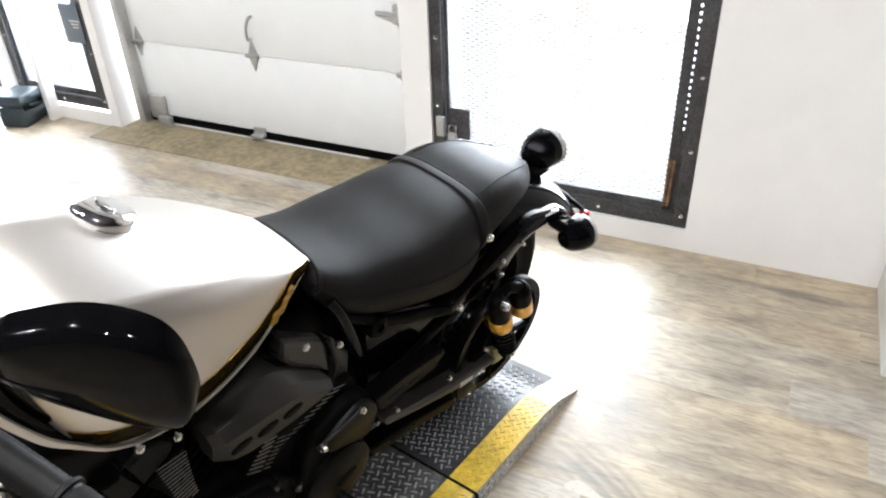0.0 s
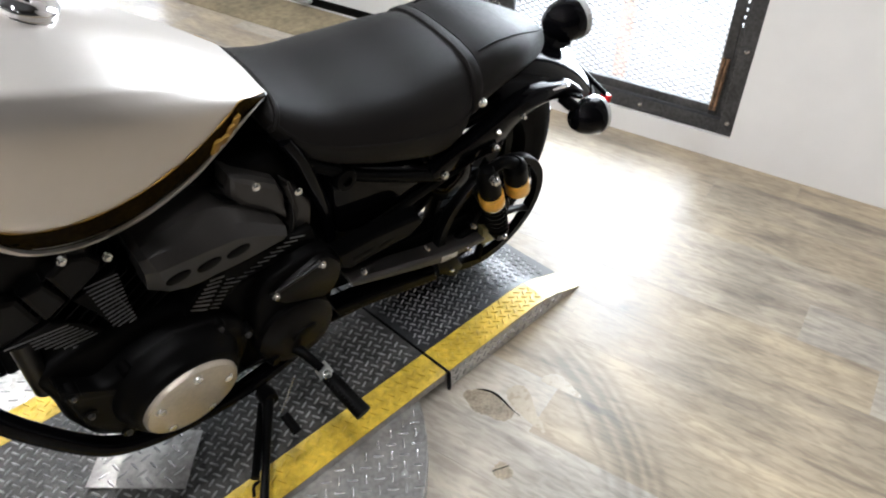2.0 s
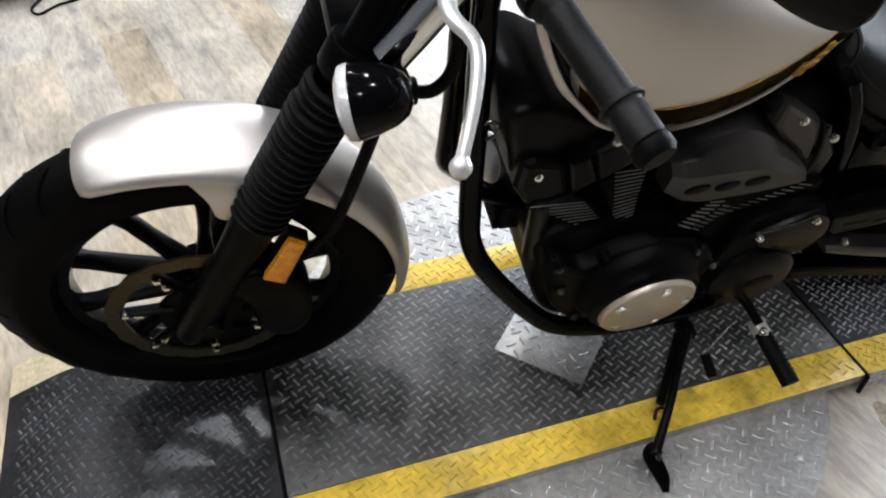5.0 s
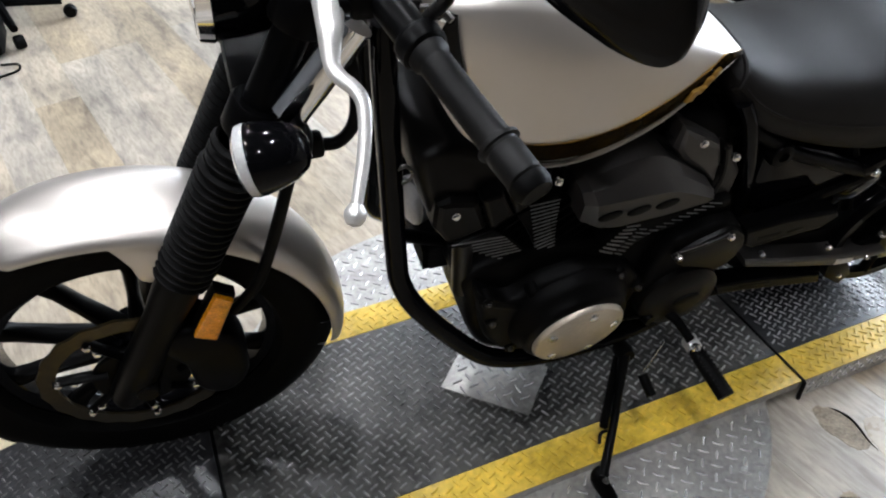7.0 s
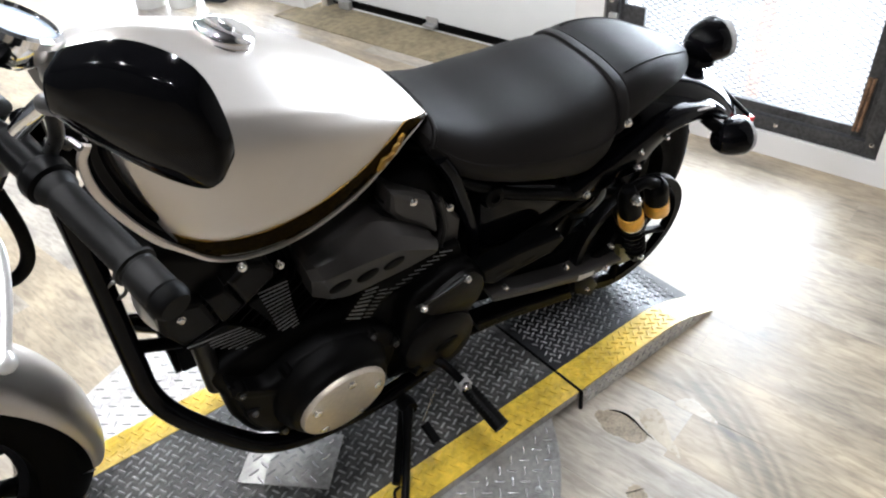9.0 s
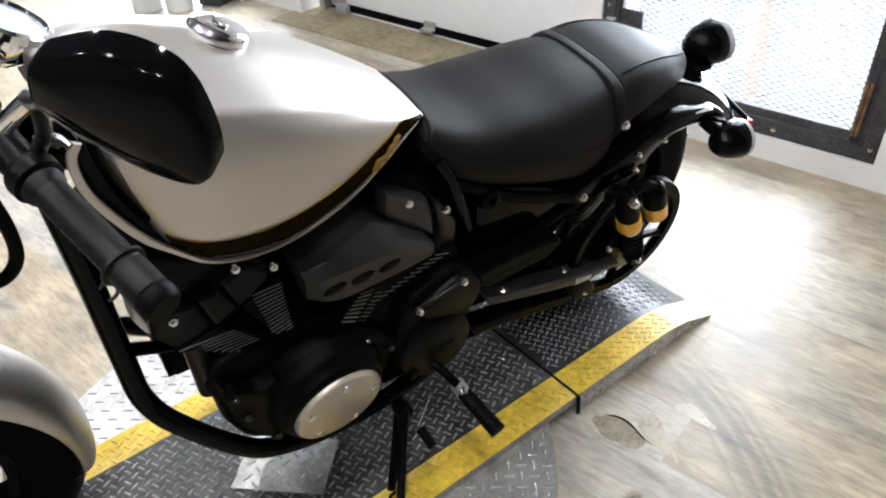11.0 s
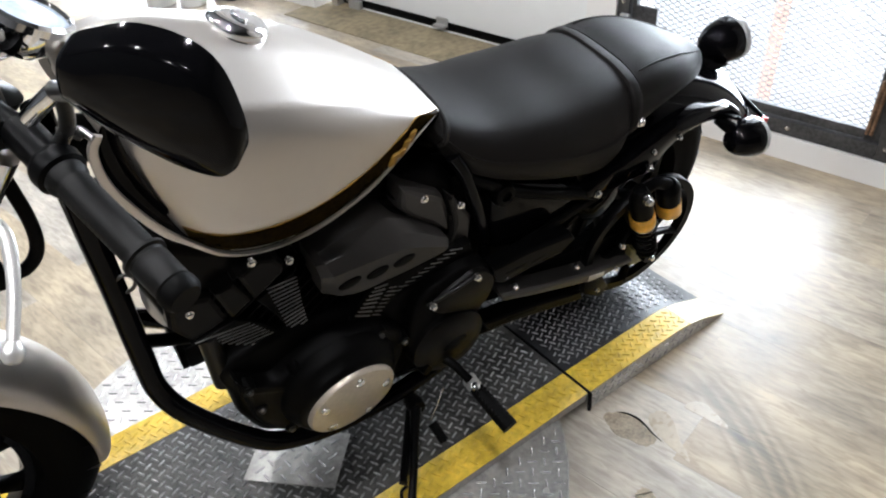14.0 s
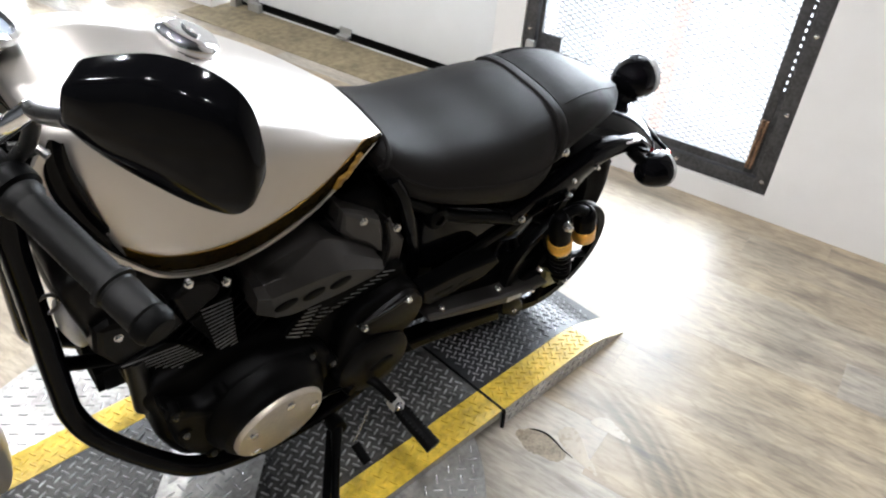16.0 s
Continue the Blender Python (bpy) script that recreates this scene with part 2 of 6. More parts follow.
def floor_material():
    """Bleached vinyl planks: long grain streaks, tan to grey, with knots."""
    m = bpy.data.materials.new("vinyl_plank")
    m.use_nodes = True
    t = m.node_tree
    b = t.nodes["Principled BSDF"]
    tc = t.nodes.new("ShaderNodeTexCoord")
    info = t.nodes.new("ShaderNodeObjectInfo")
    sh = t.nodes.new("ShaderNodeVectorMath")
    sh.operation = "SCALE"
    sh.inputs["Scale"].default_value = 37.0
    comb = t.nodes.new("ShaderNodeCombineXYZ")
    for k in range(3):
        t.links.new(info.outputs["Random"], comb.inputs[k])
    t.links.new(comb.outputs[0], sh.inputs[0])
    addv = t.nodes.new("ShaderNodeVectorMath")
    t.links.new(tc.outputs["Object"], addv.inputs[0])
    t.links.new(sh.outputs[0], addv.inputs[1])
    mp = t.nodes.new("ShaderNodeMapping")
    mp.inputs["Scale"].default_value = (6.0, 1.25, 1.0)
    t.links.new(addv.outputs[0], mp.inputs[0])
    n1, n2 = t.nodes.new("ShaderNodeTexNoise"), t.nodes.new("ShaderNodeTexNoise")
    for n, s in ((n1, 2.6), (n2, 16.0)):
        n.inputs["Scale"].default_value = s
        n.inputs["Detail"].default_value = 6.0
        n.inputs["Distortion"].default_value = 0.6
        t.links.new(mp.outputs[0], n.inputs["Vector"])
    r1 = t.nodes.new("ShaderNodeValToRGB")
    e = r1.color_ramp.elements
    e[0].position, e[0].color = 0.27, (0.22, 0.186, 0.143, 1)
    e[1].position, e[1].color = 0.66, (0.485, 0.398, 0.268, 1)
    x = e.new(0.44)
    x.color = (0.39, 0.322, 0.226, 1)
    t.links.new(n1.outputs["Fac"], r1.inputs[0])
    r2 = t.nodes.new("ShaderNodeValToRGB")
    r2.color_ramp.elements[0].position, r2.color_ramp.elements[0].color = 0.34, (0.64, 0.63, 0.63, 1)
    r2.color_ramp.elements[1].position, r2.color_ramp.elements[1].color = 0.6, (1, 1, 1, 1)
    t.links.new(n2.outputs["Fac"], r2.inputs[0])
    mx = t.nodes.new("ShaderNodeMixRGB")
    mx.blend_type = "MULTIPLY"
    mx.inputs[0].default_value = 0.8
    t.links.new(r1.outputs[0], mx.inputs[1])
    t.links.new(r2.outputs[0], mx.inputs[2])
    hsv = t.nodes.new("ShaderNodeHueSaturation")
    mr = t.nodes.new("ShaderNodeMapRange")
    mr.inputs["To Min"].default_value, mr.inputs["To Max"].default_value = 0.95, 1.05
    t.links.new(info.outputs["Random"], mr.inputs["Value"])
    t.links.new(mr.outputs[0], hsv.inputs["Value"])
    ms = t.nodes.new("ShaderNodeMapRange")
    ms.inputs["From Min"].default_value, ms.inputs["From Max"].default_value = 0.15, 0.85
    ms.inputs["To Min"].default_value, ms.inputs["To Max"].default_value = 0.9, 0.5
    t.links.new(info.outputs["Random"], ms.inputs["Value"])
    t.links.new(ms.outputs[0], hsv.inputs["Saturation"])
    # dark curved tyre marks beside the ramp, and broad worn patches
    geo = t.nodes.new("ShaderNodeNewGeometry")
    dist = t.nodes.new("ShaderNodeVectorMath")
    dist.operation = "DISTANCE"
    dist.inputs[1].default_value = (-0.513, 0.132, 0.0)
    t.links.new(geo.outputs["Position"], dist.inputs[0])
    wn2 = t.nodes.new("ShaderNodeTexNoise")
    wn2.inputs["Scale"].default_value, wn2.inputs["Detail"].default_value = 4.0, 5.0
    t.links.new(geo.outputs["Position"], wn2.inputs["Vector"])
    bent = t.nodes.new("ShaderNodeMath")
    bent.operation = "MULTIPLY_ADD"
    bent.inputs[1].default_value = 0.03
    t.links.new(wn2.outputs["Fac"], bent.inputs[0])
    t.links.new(dist.outputs["Value"], bent.inputs[2])
    marks = t.nodes.new("ShaderNodeValToRGB")
    me = marks.color_ramp.elements
    me[0].position, me[0].color = 0.785, (1, 1, 1, 1)
    me[1].position, me[1].color = 0.96, (1, 1, 1, 1)
    for pos, val in ((0.797, 0.72), (0.806, 1.0), (0.822, 0.62), (0.836, 0.55), (0.846, 0.86), (0.856, 0.62), (0.868, 0.56), (0.878, 0.9), (0.888, 0.6), (0.9, 0.95), (0.912, 0.7), (0.93, 0.98)):
        q = me.new(pos)
        q.color = (val, val, val, 1)
    t.links.new(bent.outputs[0], marks.inputs[0])
    sep = t.nodes.new("ShaderNodeSeparateXYZ")
    t.links.new(geo.outputs["Position"], sep.inputs[0])
    mk = t.nodes.new("ShaderNodeMapRange")
    mk.inputs["From Min"].default_value, mk.inputs["From Max"].default_value = -0.1, 0.15
    t.links.new(sep.outputs["X"], mk.inputs["Value"])
    my = t.nodes.new("ShaderNodeMapRange")
    my.inputs["From Min"].default_value, my.inputs["From Max"].default_value = 0.0, -0.12
    t.links.new(sep.outputs["Y"], my.inputs["Value"])
    both = t.nodes.new("ShaderNodeMath")
    both.operation = "MULTIPLY"
    t.links.new(mk.outputs[0], both.inputs[0])
    t.links.new(my.outputs[0], both.inputs[1])
    mx2 = t.nodes.new("ShaderNodeMixRGB")
    mx2.blend_type = "MULTIPLY"
    t.links.new(both.outputs[0], mx2.inputs[0])
    t.links.new(mx.outputs[0], mx2.inputs[1])
    t.links.new(marks.outputs[0], mx2.inputs[2])
    worn = t.nodes.new("ShaderNodeValToRGB")
    worn.color_ramp.elements[0].position, worn.color_ramp.elements[0].color = 0.36, (0.76, 0.75, 0.75, 1)
    worn.color_ramp.elements[1].position, worn.color_ramp.elements[1].color = 0.62, (1.05, 1.03, 1.0, 1)
    t.links.new(wn2.outputs["Fac"], worn.inputs[0])
    mx3 = t.nodes.new("ShaderNodeMixRGB")
    mx3.blend_type = "MULTIPLY"
    mx3.inputs[0].default_value = 1.0
    t.links.new(mx2.outputs[0], mx3.inputs[1])
    t.links.new(worn.outputs[0], mx3.inputs[2])
    t.links.new(mx3.outputs[0], hsv.inputs["Color"])
    t.links.new(hsv.outputs[0], b.inputs["Base Color"])
    rr = t.nodes.new("ShaderNodeMapRange")
    b.inputs["IOR"].default_value = 1.5
    rr.inputs["From Min"].default_value, rr.inputs["From Max"].default_value = 0.3, 0.7
    rr.inputs["To Min"].default_value, rr.inputs["To Max"].default_value = 0.29, 0.5
    gl = t.nodes.new("ShaderNodeMath")
    gl.operation = "MULTIPLY_ADD"
    gl.inputs[1].default_value = 0.35
    t.links.new(n1.outputs["Fac"], gl.inputs[0])
    gl2 = t.nodes.new("ShaderNodeMath")
    gl2.operation = "MULTIPLY"
    gl2.inputs[1].default_value = 0.65
    t.links.new(wn2.outputs["Fac"], gl2.inputs[0])
    t.links.new(gl2.outputs[0], gl.inputs[2])
    t.links.new(gl.outputs[0], rr.inputs["Value"])
    t.links.new(rr.outputs[0], b.inputs["Roughness"])
    bp = t.nodes.new("ShaderNodeBump")
    bp.inputs["Strength"].default_value, bp.inputs["Distance"].default_value = 0.12, 0.002
    t.links.new(n2.outputs["Fac"], bp.inputs["Height"])
    t.links.new(bp.outputs[0], b.inputs["Normal"])
    return m


M_PLANK = floor_material()
M_SUB = mat("floor_joint_dark", (0.42, 0.36, 0.27), 0.7, var=0.2)

# ---- mesh helpers ----


def part(name, bm, material, parent=None, label="", angle=40):
    """Links a bmesh as one mesh object, under a thing or a part."""
    bmesh.ops.recalc_face_normals(bm, faces=bm.faces)
    me = bpy.data.meshes.new(name)
    bm.to_mesh(me)
    bm.free()
    for p in me.polygons:
        p.use_smooth = True
    me.set_sharp_from_angle(angle=radians(angle))
    me.materials.append(material)
    ob = new(name, me)
    if parent:
        ob.parent = parent
    if label:
        ob["label"] = label
    return ob


def thing(name, label, category, group="", kind="", m=None):
    ob = new(name)
    ob.empty_display_size = 0.05
    if m is not None:
        ob.matrix_world = m
    return tagged(ob, label, category, group, kind)


def catmull(pts, n, closed=False):
    """A smooth line of n points through pts."""
    pts = [np.array(p, float) for p in pts]
    k = len(pts)
    spans = k if closed else k - 1
    out = []
    for i in range(n):
        f = i / (n if closed else n - 1) * spans
        j = min(int(f), spans - 1)
        f -= j
        if closed:
            a, b, c, d = (pts[(j + q) % k] for q in (-1, 0, 1, 2))
        else:
            b, c = pts[j], pts[j + 1]
            a = pts[j - 1] if j else 2 * b - c
            d = pts[j + 2] if j + 2 < k else 2 * c - b
        out.append(0.5 * (2 * b + (c - a) * f + (2 * a - 5 * b + 4 * c - d) * f * f + (3 * b - a - 3 * c + d) * f ** 3))
    return out


def loft(rings, bm=None, caps=True, closed=True):
    """A skin over rings of equal point counts."""
    bm = bm or bmesh.new()
    vs = [[bm.verts.new(tuple(p)) for p in r] for r in rings]
    n = len(rings[0])
    for a, b in zip(vs, vs[1:]):
        for i in range(n if closed else n - 1):
            j = (i + 1) % n
            bm.faces.new((a[i], a[j], b[j], b[i]))
    if caps and closed:
        bm.faces.new(vs[0])
        bm.faces.new(vs[-1])
    return bm


def tube(pts, r, n=12, steps=0, bm=None, flat=1.0):
    """A tube along a smooth line; r one radius or one for each point given."""
    rs = list(r) if isinstance(r, (list, tuple)) else [r] * len(pts)
    if steps:
        line = catmull([(*p, q) for p, q in zip(pts, rs)], steps)
        pts, rs = [p[:3] for p in line], [p[3] for p in line]
    pts = [Vector(p) for p in pts]
    rings = []
    up = None
    for i, p in enumerate(pts):
        d = (pts[min(i + 1, len(pts) - 1)] - pts[max(i - 1, 0)]).normalized()
        if up is None:
            up = Vector((0, 0, 1)) if abs(d.z) < 0.9 else Vector((1, 0, 0))
        side = d.cross(up).normalized()
        up = side.cross(d).normalized()
        rings.append([p + (side * math.cos(a) + up * math.sin(a) * flat) * rs[i] for a in (2 * math.pi * k / n for k in range(n))])
    return loft(rings, bm)


def lathe(profile, origin, axis, n=28, bm=None):
    """A turned shape: profile of (radius, distance along the axis)."""
    axis = Vector(axis).normalized()
    ref = Vector((0, 0, 1)) if abs(axis.z) < 0.9 else Vector((1, 0, 0))
    a = axis.cross(ref).normalized()
    b = axis.cross(a)
    o = Vector(origin)
    rings = [[o + axis * h + (a * math.cos(t) + b * math.sin(t)) * max(r, 1e-4) for t in (2 * math.pi * k / n for k in range(n))] for r, h in profile]
    bm = loft(rings, bm, caps=False)
    return bm


def inset(outline, d):
    """The outline moved inwards by d."""
    pts = [np.array(p, float) for p in outline]
    area = sum(p[0] * q[1] - q[0] * p[1] for p, q in zip(pts, pts[1:] + pts[:1]))
    out = []
    for i, p in enumerate(pts):
        e = pts[(i + 1) % len(pts)] - pts[i - 1]
        n = np.array([-e[1], e[0]]) / (np.linalg.norm(e) + 1e-9)
        out.append(p + n * d * (1 if area > 0 else -1))
    return out


def slab(outline, v0, v1, bevel=0.004, smooth=0, bm=None, dome=0.0, place=None):
    """A plate with the given outline in (u, w), from v0 to its rounded face at v1."""
    if smooth:
        outline = catmull(outline, smooth, True)
    sgn = 1 if v1 > v0 else -1
    place = place or (lambda a, v, b: (a, v, b))
    r = [[place(p[0], v0, p[1]) for p in outline], [place(p[0], v1 - sgn * bevel, p[1]) for p in outline],
         [place(p[0], v1 - sgn * bevel * 0.3, p[1]) for p in inset(outline, bevel * 0.35)],
         [place(p[0], v1, p[1]) for p in inset(outline, bevel)]]
    if dome:
        c = np.mean([np.array(p, float) for p in outline], axis=0)
        for f, h in ((0.75, 0.55), (0.45, 0.85), (0.15, 1.0)):
            r.append([place(*(lambda q: (q[0], v1 + sgn * dome * h, q[1]))(c + (np.array(p) - c) * f)) for p in inset(outline, bevel)])
    return loft(r, bm)


def box(x0, x1, y0, y1, z0, z1, bevel=0.0, m=None, bm=None):
    bm2 = bmesh.new()
    bmesh.ops.create_cube(bm2, size=1)
    for v in bm2.verts:
        v.co = Vector(((x0 + x1) / 2 + v.co.x * (x1 - x0), (y0 + y1) / 2 + v.co.y * (y1 - y0), (z0 + z1) / 2 + v.co.z * (z1 - z0)))
    if bevel:
        bmesh.ops.bevel(bm2, geom=list(bm2.edges), offset=bevel, segments=2, affect="EDGES", profile=0.5)
    if m is not None:
        bmesh.ops.transform(bm2, matrix=m, verts=bm2.verts)
    if bm is None:
        return bm2
    merge(bm, bm2)
    return bm


def merge(bm, other):
    base = [bm.verts.new(v.co) for v in other.verts]
    other.verts.index_update()
    for f in other.faces:
        bm.faces.new([base[v.index] for v in f.verts])
    other.free()


def bolt(p, axis, r=0.008, h=0.006, bm=None):
    """A domed bolt head with a flange."""
    r *= 0.78
    return lathe([(r * 1.25, -h), (r * 1.25, h * 0.15), (r, h * 0.2), (r * 0.97, h * 0.8), (r * 0.8, h), (r * 0.45, h * 1.08), (0, h * 1.1)], p, axis, 14, bm)


def wbox(s0, s1, n0, n1, z0, z1, bevel=0.0):
    """A box by the window wall's own axes."""
    m = Matrix(((-0.205, -0.979, 0, 1.384), (0.979, -0.205, 0, 0), (0, 0, 1, 0), (0, 0, 0, 1)))
    return box(s0, s1, n0, n1, z0, z1, bevel, m)

# ---- the room ----


def structure(name, bm, material, label="", category="", angle=30):
    return tagged(part(name, bm, material, None, "", angle), label, category, "", "structure")


def joined(*bms):
    out = bmesh.new()
    for b in bms:
        merge(out, b)
    return out


H = 2.9
floor = structure("floor", wbox(-5.6, 7.4, -0.3, 6.4, -0.12, -0.0018), M_SUB, "bleached wood-look vinyl plank floor", "floor")
structure("ground", wbox(-9, 14, -3.0, -0.31, -0.2, -0.01), M_OUTGROUND, "pale yard outside the doors", "ground")
ceiling = structure("ceiling", wbox(-5.6, 7.4, -0.3, 6.4, H, H + 0.12), M_CEIL, "dark painted ceiling", "ceiling")
# the wall with the mesh gate: right piece, sill, head, post beside the garage door
structure("wall_gate", joined(
    wbox(-5.6, 0.045, -0.15, 0, 0, H), wbox(0.045, 1.04, -0.15, 0, 0, 0.083), wbox(0.045, 1.04, -0.15, 0, 2.13, H),
    wbox(1.04, 1.16, -0.3, 0, 0, H)), M_WALL, "white painted wall with a mesh gate", "wall")
structure("wall_pier", wbox(-2.6, -0.585, 0.0, 0.47, 0, H, 0.004), M_WALL, "white painted wall pier", "wall")
structure("wall_garage_head", wbox(1.16, 2.9, -0.3, -0.02, 2.15, H), M_WALL, "white wall above the garage door", "wall")
structure("wall_left", joined(
    wbox(2.9, 2.955, -0.3, -0.12, 0, H), wbox(2.955, 3.62, -0.25, -0.12, 0, 0.07), wbox(2.955, 3.62, -0.25, -0.12, 2.13, H),
    wbox(3.62, 3.75, -0.25, -0.12, 0, H), wbox(3.75, 5.45, -0.25, -0.12, 0, 0.1), wbox(3.75, 5.45, -0.25, -0.12, 2.7, H),
    wbox(5.45, 7.4, -0.25, -0.12, 0, H)), M_WALL, "white painted wall beside the garage door", "wall")
# unseen walls close the room, dark to keep fill off the black bike
structure("wall_far", wbox(7.3, 7.42, -0.3, 6.4, 0, H), M_GREYWALL, "unseen grey wall, kept dark to cut fill light", "wall")
structure("wall_back", wbox(-5.6, 7.4, 6.3, 6.42, 0, H), M_GREYWALL, "unseen grey wall, kept dark to cut fill light", "wall")
structure("wall_near", wbox(-5.6, -5.48, -0.3, 6.4, 0, H), M_GREYWALL, "unseen grey wall, kept dark to cut fill light", "wall")
structure("garage_sill", wbox(1.17, 2.97, -0.3, 0.035, -0.005, 0.004, 0.002), M_SILL, "worn stained concrete sill strip at the garage door", "sill")
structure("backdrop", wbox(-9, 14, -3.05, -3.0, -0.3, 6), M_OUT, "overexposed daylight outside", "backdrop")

# unseen window, added to account for the bright floor behind the motorcycle
win = thing("assumed_window", "unseen tall dark-framed window added beside the mesh gate", "window", kind="structure", m=Matrix.Identity(4))
for s in (3.752, 4.58, 5.408):
    part("window_frame", wbox(s, s + 0.04, -0.2, -0.15, 0.102, 2.698, 0.003), M_STEEL, win)
for a, b in ((3.793, 4.579), (4.621, 5.407)):
    for z in (0.102, 2.658):
        part("window_frame", wbox(a, b, -0.2, -0.15, z, z + 0.04, 0.003), M_STEEL, win)

# strip just behind the gate for the far orange fence, daylight as glow
fence = thing("orange_fence", "pale orange fence panel outside, glowing in place of daylight on it", "fence", m=Matrix.Identity(4))
part("panel", wbox(0.525, 0.572, -0.28, -0.26, -0.01, 2.4, 0.003), M_FENCEGLOW, fence)

# post whose daylit brightness is given by emission
post_out = thing("yard_post", "pale post outside the gate, glowing in place of daylight on it", "post", m=Matrix.Identity(4))
part("shaft", wbox(0.86, 0.985, -0.285, -0.26, -0.01, 2.4, 0.004), M_POSTGLOW, post_out)

# sectional garage door
gd = thing("garage_door", "closed white sectional garage door with a black bottom seal", "garage door", kind="structure", m=Matrix.Identity(4))
for k in range(6):
    part("panel", wbox(1.19, 2.84, -0.31, -0.27, 0.04 + k * 0.385, 0.04 + (k + 1) * 0.385 - 0.003, 0.003), M_DOOR, gd)
part("bottom_seal", wbox(1.19, 2.84, -0.305, -0.262, 0.006, 0.044, 0.006), M_RUBBER, gd, "black rubber bottom seal")
# white strip set where light shows under the door
part("light_gap", wbox(1.5, 2.7, -0.262, -0.25, 0.0, 0.006), M_WHITEPL, gd, "white strip drawn for the light under the door")
for s, side in ((2.83, 1), (1.2, -1)):
    part("track", joined(wbox(s - 0.006, s + 0.02, -0.27, -0.215, 0.0, 2.1, 0.002), wbox(s - 0.012, s + 0.03, -0.22, -0.212, 0.0, 2.1, 0.002)), M_ZINC, gd, "grey steel door track")


def diamond_hinge(s, z):
    o = [(s - 0.028, z), (s, z + 0.075), (s + 0.028, z), (s, z - 0.075)]
    bm = slab(o, 0.0, 0.006, 0.002, place=lambda a, v, b: wpt(a, -0.27 + v, b))
    merge(bm, lathe([(0.009, -0.035), (0.009, 0.035)], wpt(s, -0.258, z), (-0.205, 0.979, 0), 10))
    for dz in (-0.035, 0.035):
        merge(bm, bolt(wpt(s, -0.263, z + dz), (-0.979, -0.205, 0), 0.005, 0.004))
    return bm


for s in (2.79, 2.085, 1.29):
    for z in (0.423, 0.808):
        part("hinge", diamond_hinge(s, z), M_ZINC, gd, "zinc strap hinge")
part("lift_handle", tube([wpt(2.06, -0.264, 0.605), wpt(2.06, -0.238, 0.60), wpt(2.073, -0.23, 0.555), wpt(2.078, -0.238, 0.508), wpt(2.08, -0.264, 0.50)], 0.007, 10, 24), M_ZINC, gd, "steel lift handle")
part("slide_lock", joined(wbox(1.25, 1.32, -0.266, -0.24, 0.64, 0.72, 0.004), wbox(1.3, 1.4, -0.25, -0.238, 0.672, 0.69, 0.003)), M_ZINC, gd, "zinc slide lock")
part("bottom_bracket", joined(wbox(2.70, 2.8, -0.266, -0.245, 0.03, 0.15, 0.003), wbox(2.66, 2.74, -0.25, -0.22, 0.005, 0.05, 0.004)), M_ZINC, gd, "zinc bottom corner bracket")
part("bottom_bracket", wbox(1.22, 1.3, -0.266, -0.252, 0.03, 0.15, 0.003), M_ZINC, gd, "zinc bottom corner bracket")
part("step_plate", joined(wbox(2.08, 2.15, -0.262, -0.225, 0.02, 0.035, 0.003), wbox(2.08, 2.15, -0.264, -0.256, 0.02, 0.065, 0.002)), M_ZINC, gd, "zinc step plate")


def expanded_mesh(s0, s1, z0, z1, n, du=0.036, dz=0.0098, w=0.0012):
    """Expanded metal: slanting strands that meet in knuckles."""
    verts, faces = [], []
    rows, cols = int((z1 - z0) / dz), int((s1 - s0) / du)
    for r in range(rows):
        for c in range(cols):
            off = du / 2 if r % 2 else 0
            for sgn in (-1, 1):
                a = (s0 + c * du + off, z0 + r * dz)
                b = (a[0] + sgn * du / 2, z0 + (r + 1) * dz)
                if b[0] < s0 or b[0] > s1:
                    continue
                i = len(verts)
                for q, tilt in ((a, 0.002), (b, -0.002)):
                    for dn, dd in ((-0.0012, -w), (0.0012, -w), (0.0012, w), (-0.0012, w)):
                        verts.append(wpt(q[0], n + dn + tilt, q[1] + dd))
                for f in range(4):
                    g = (f + 1) % 4
                    faces.append((i + f, i + g, i + 4 + g, i + 4 + f))
    me = bpy.data.meshes.new("mesh_infill")
    me.from_pydata([tuple(v) for v in verts], [], faces)
    me.materials.append(M_MESH)
    return me


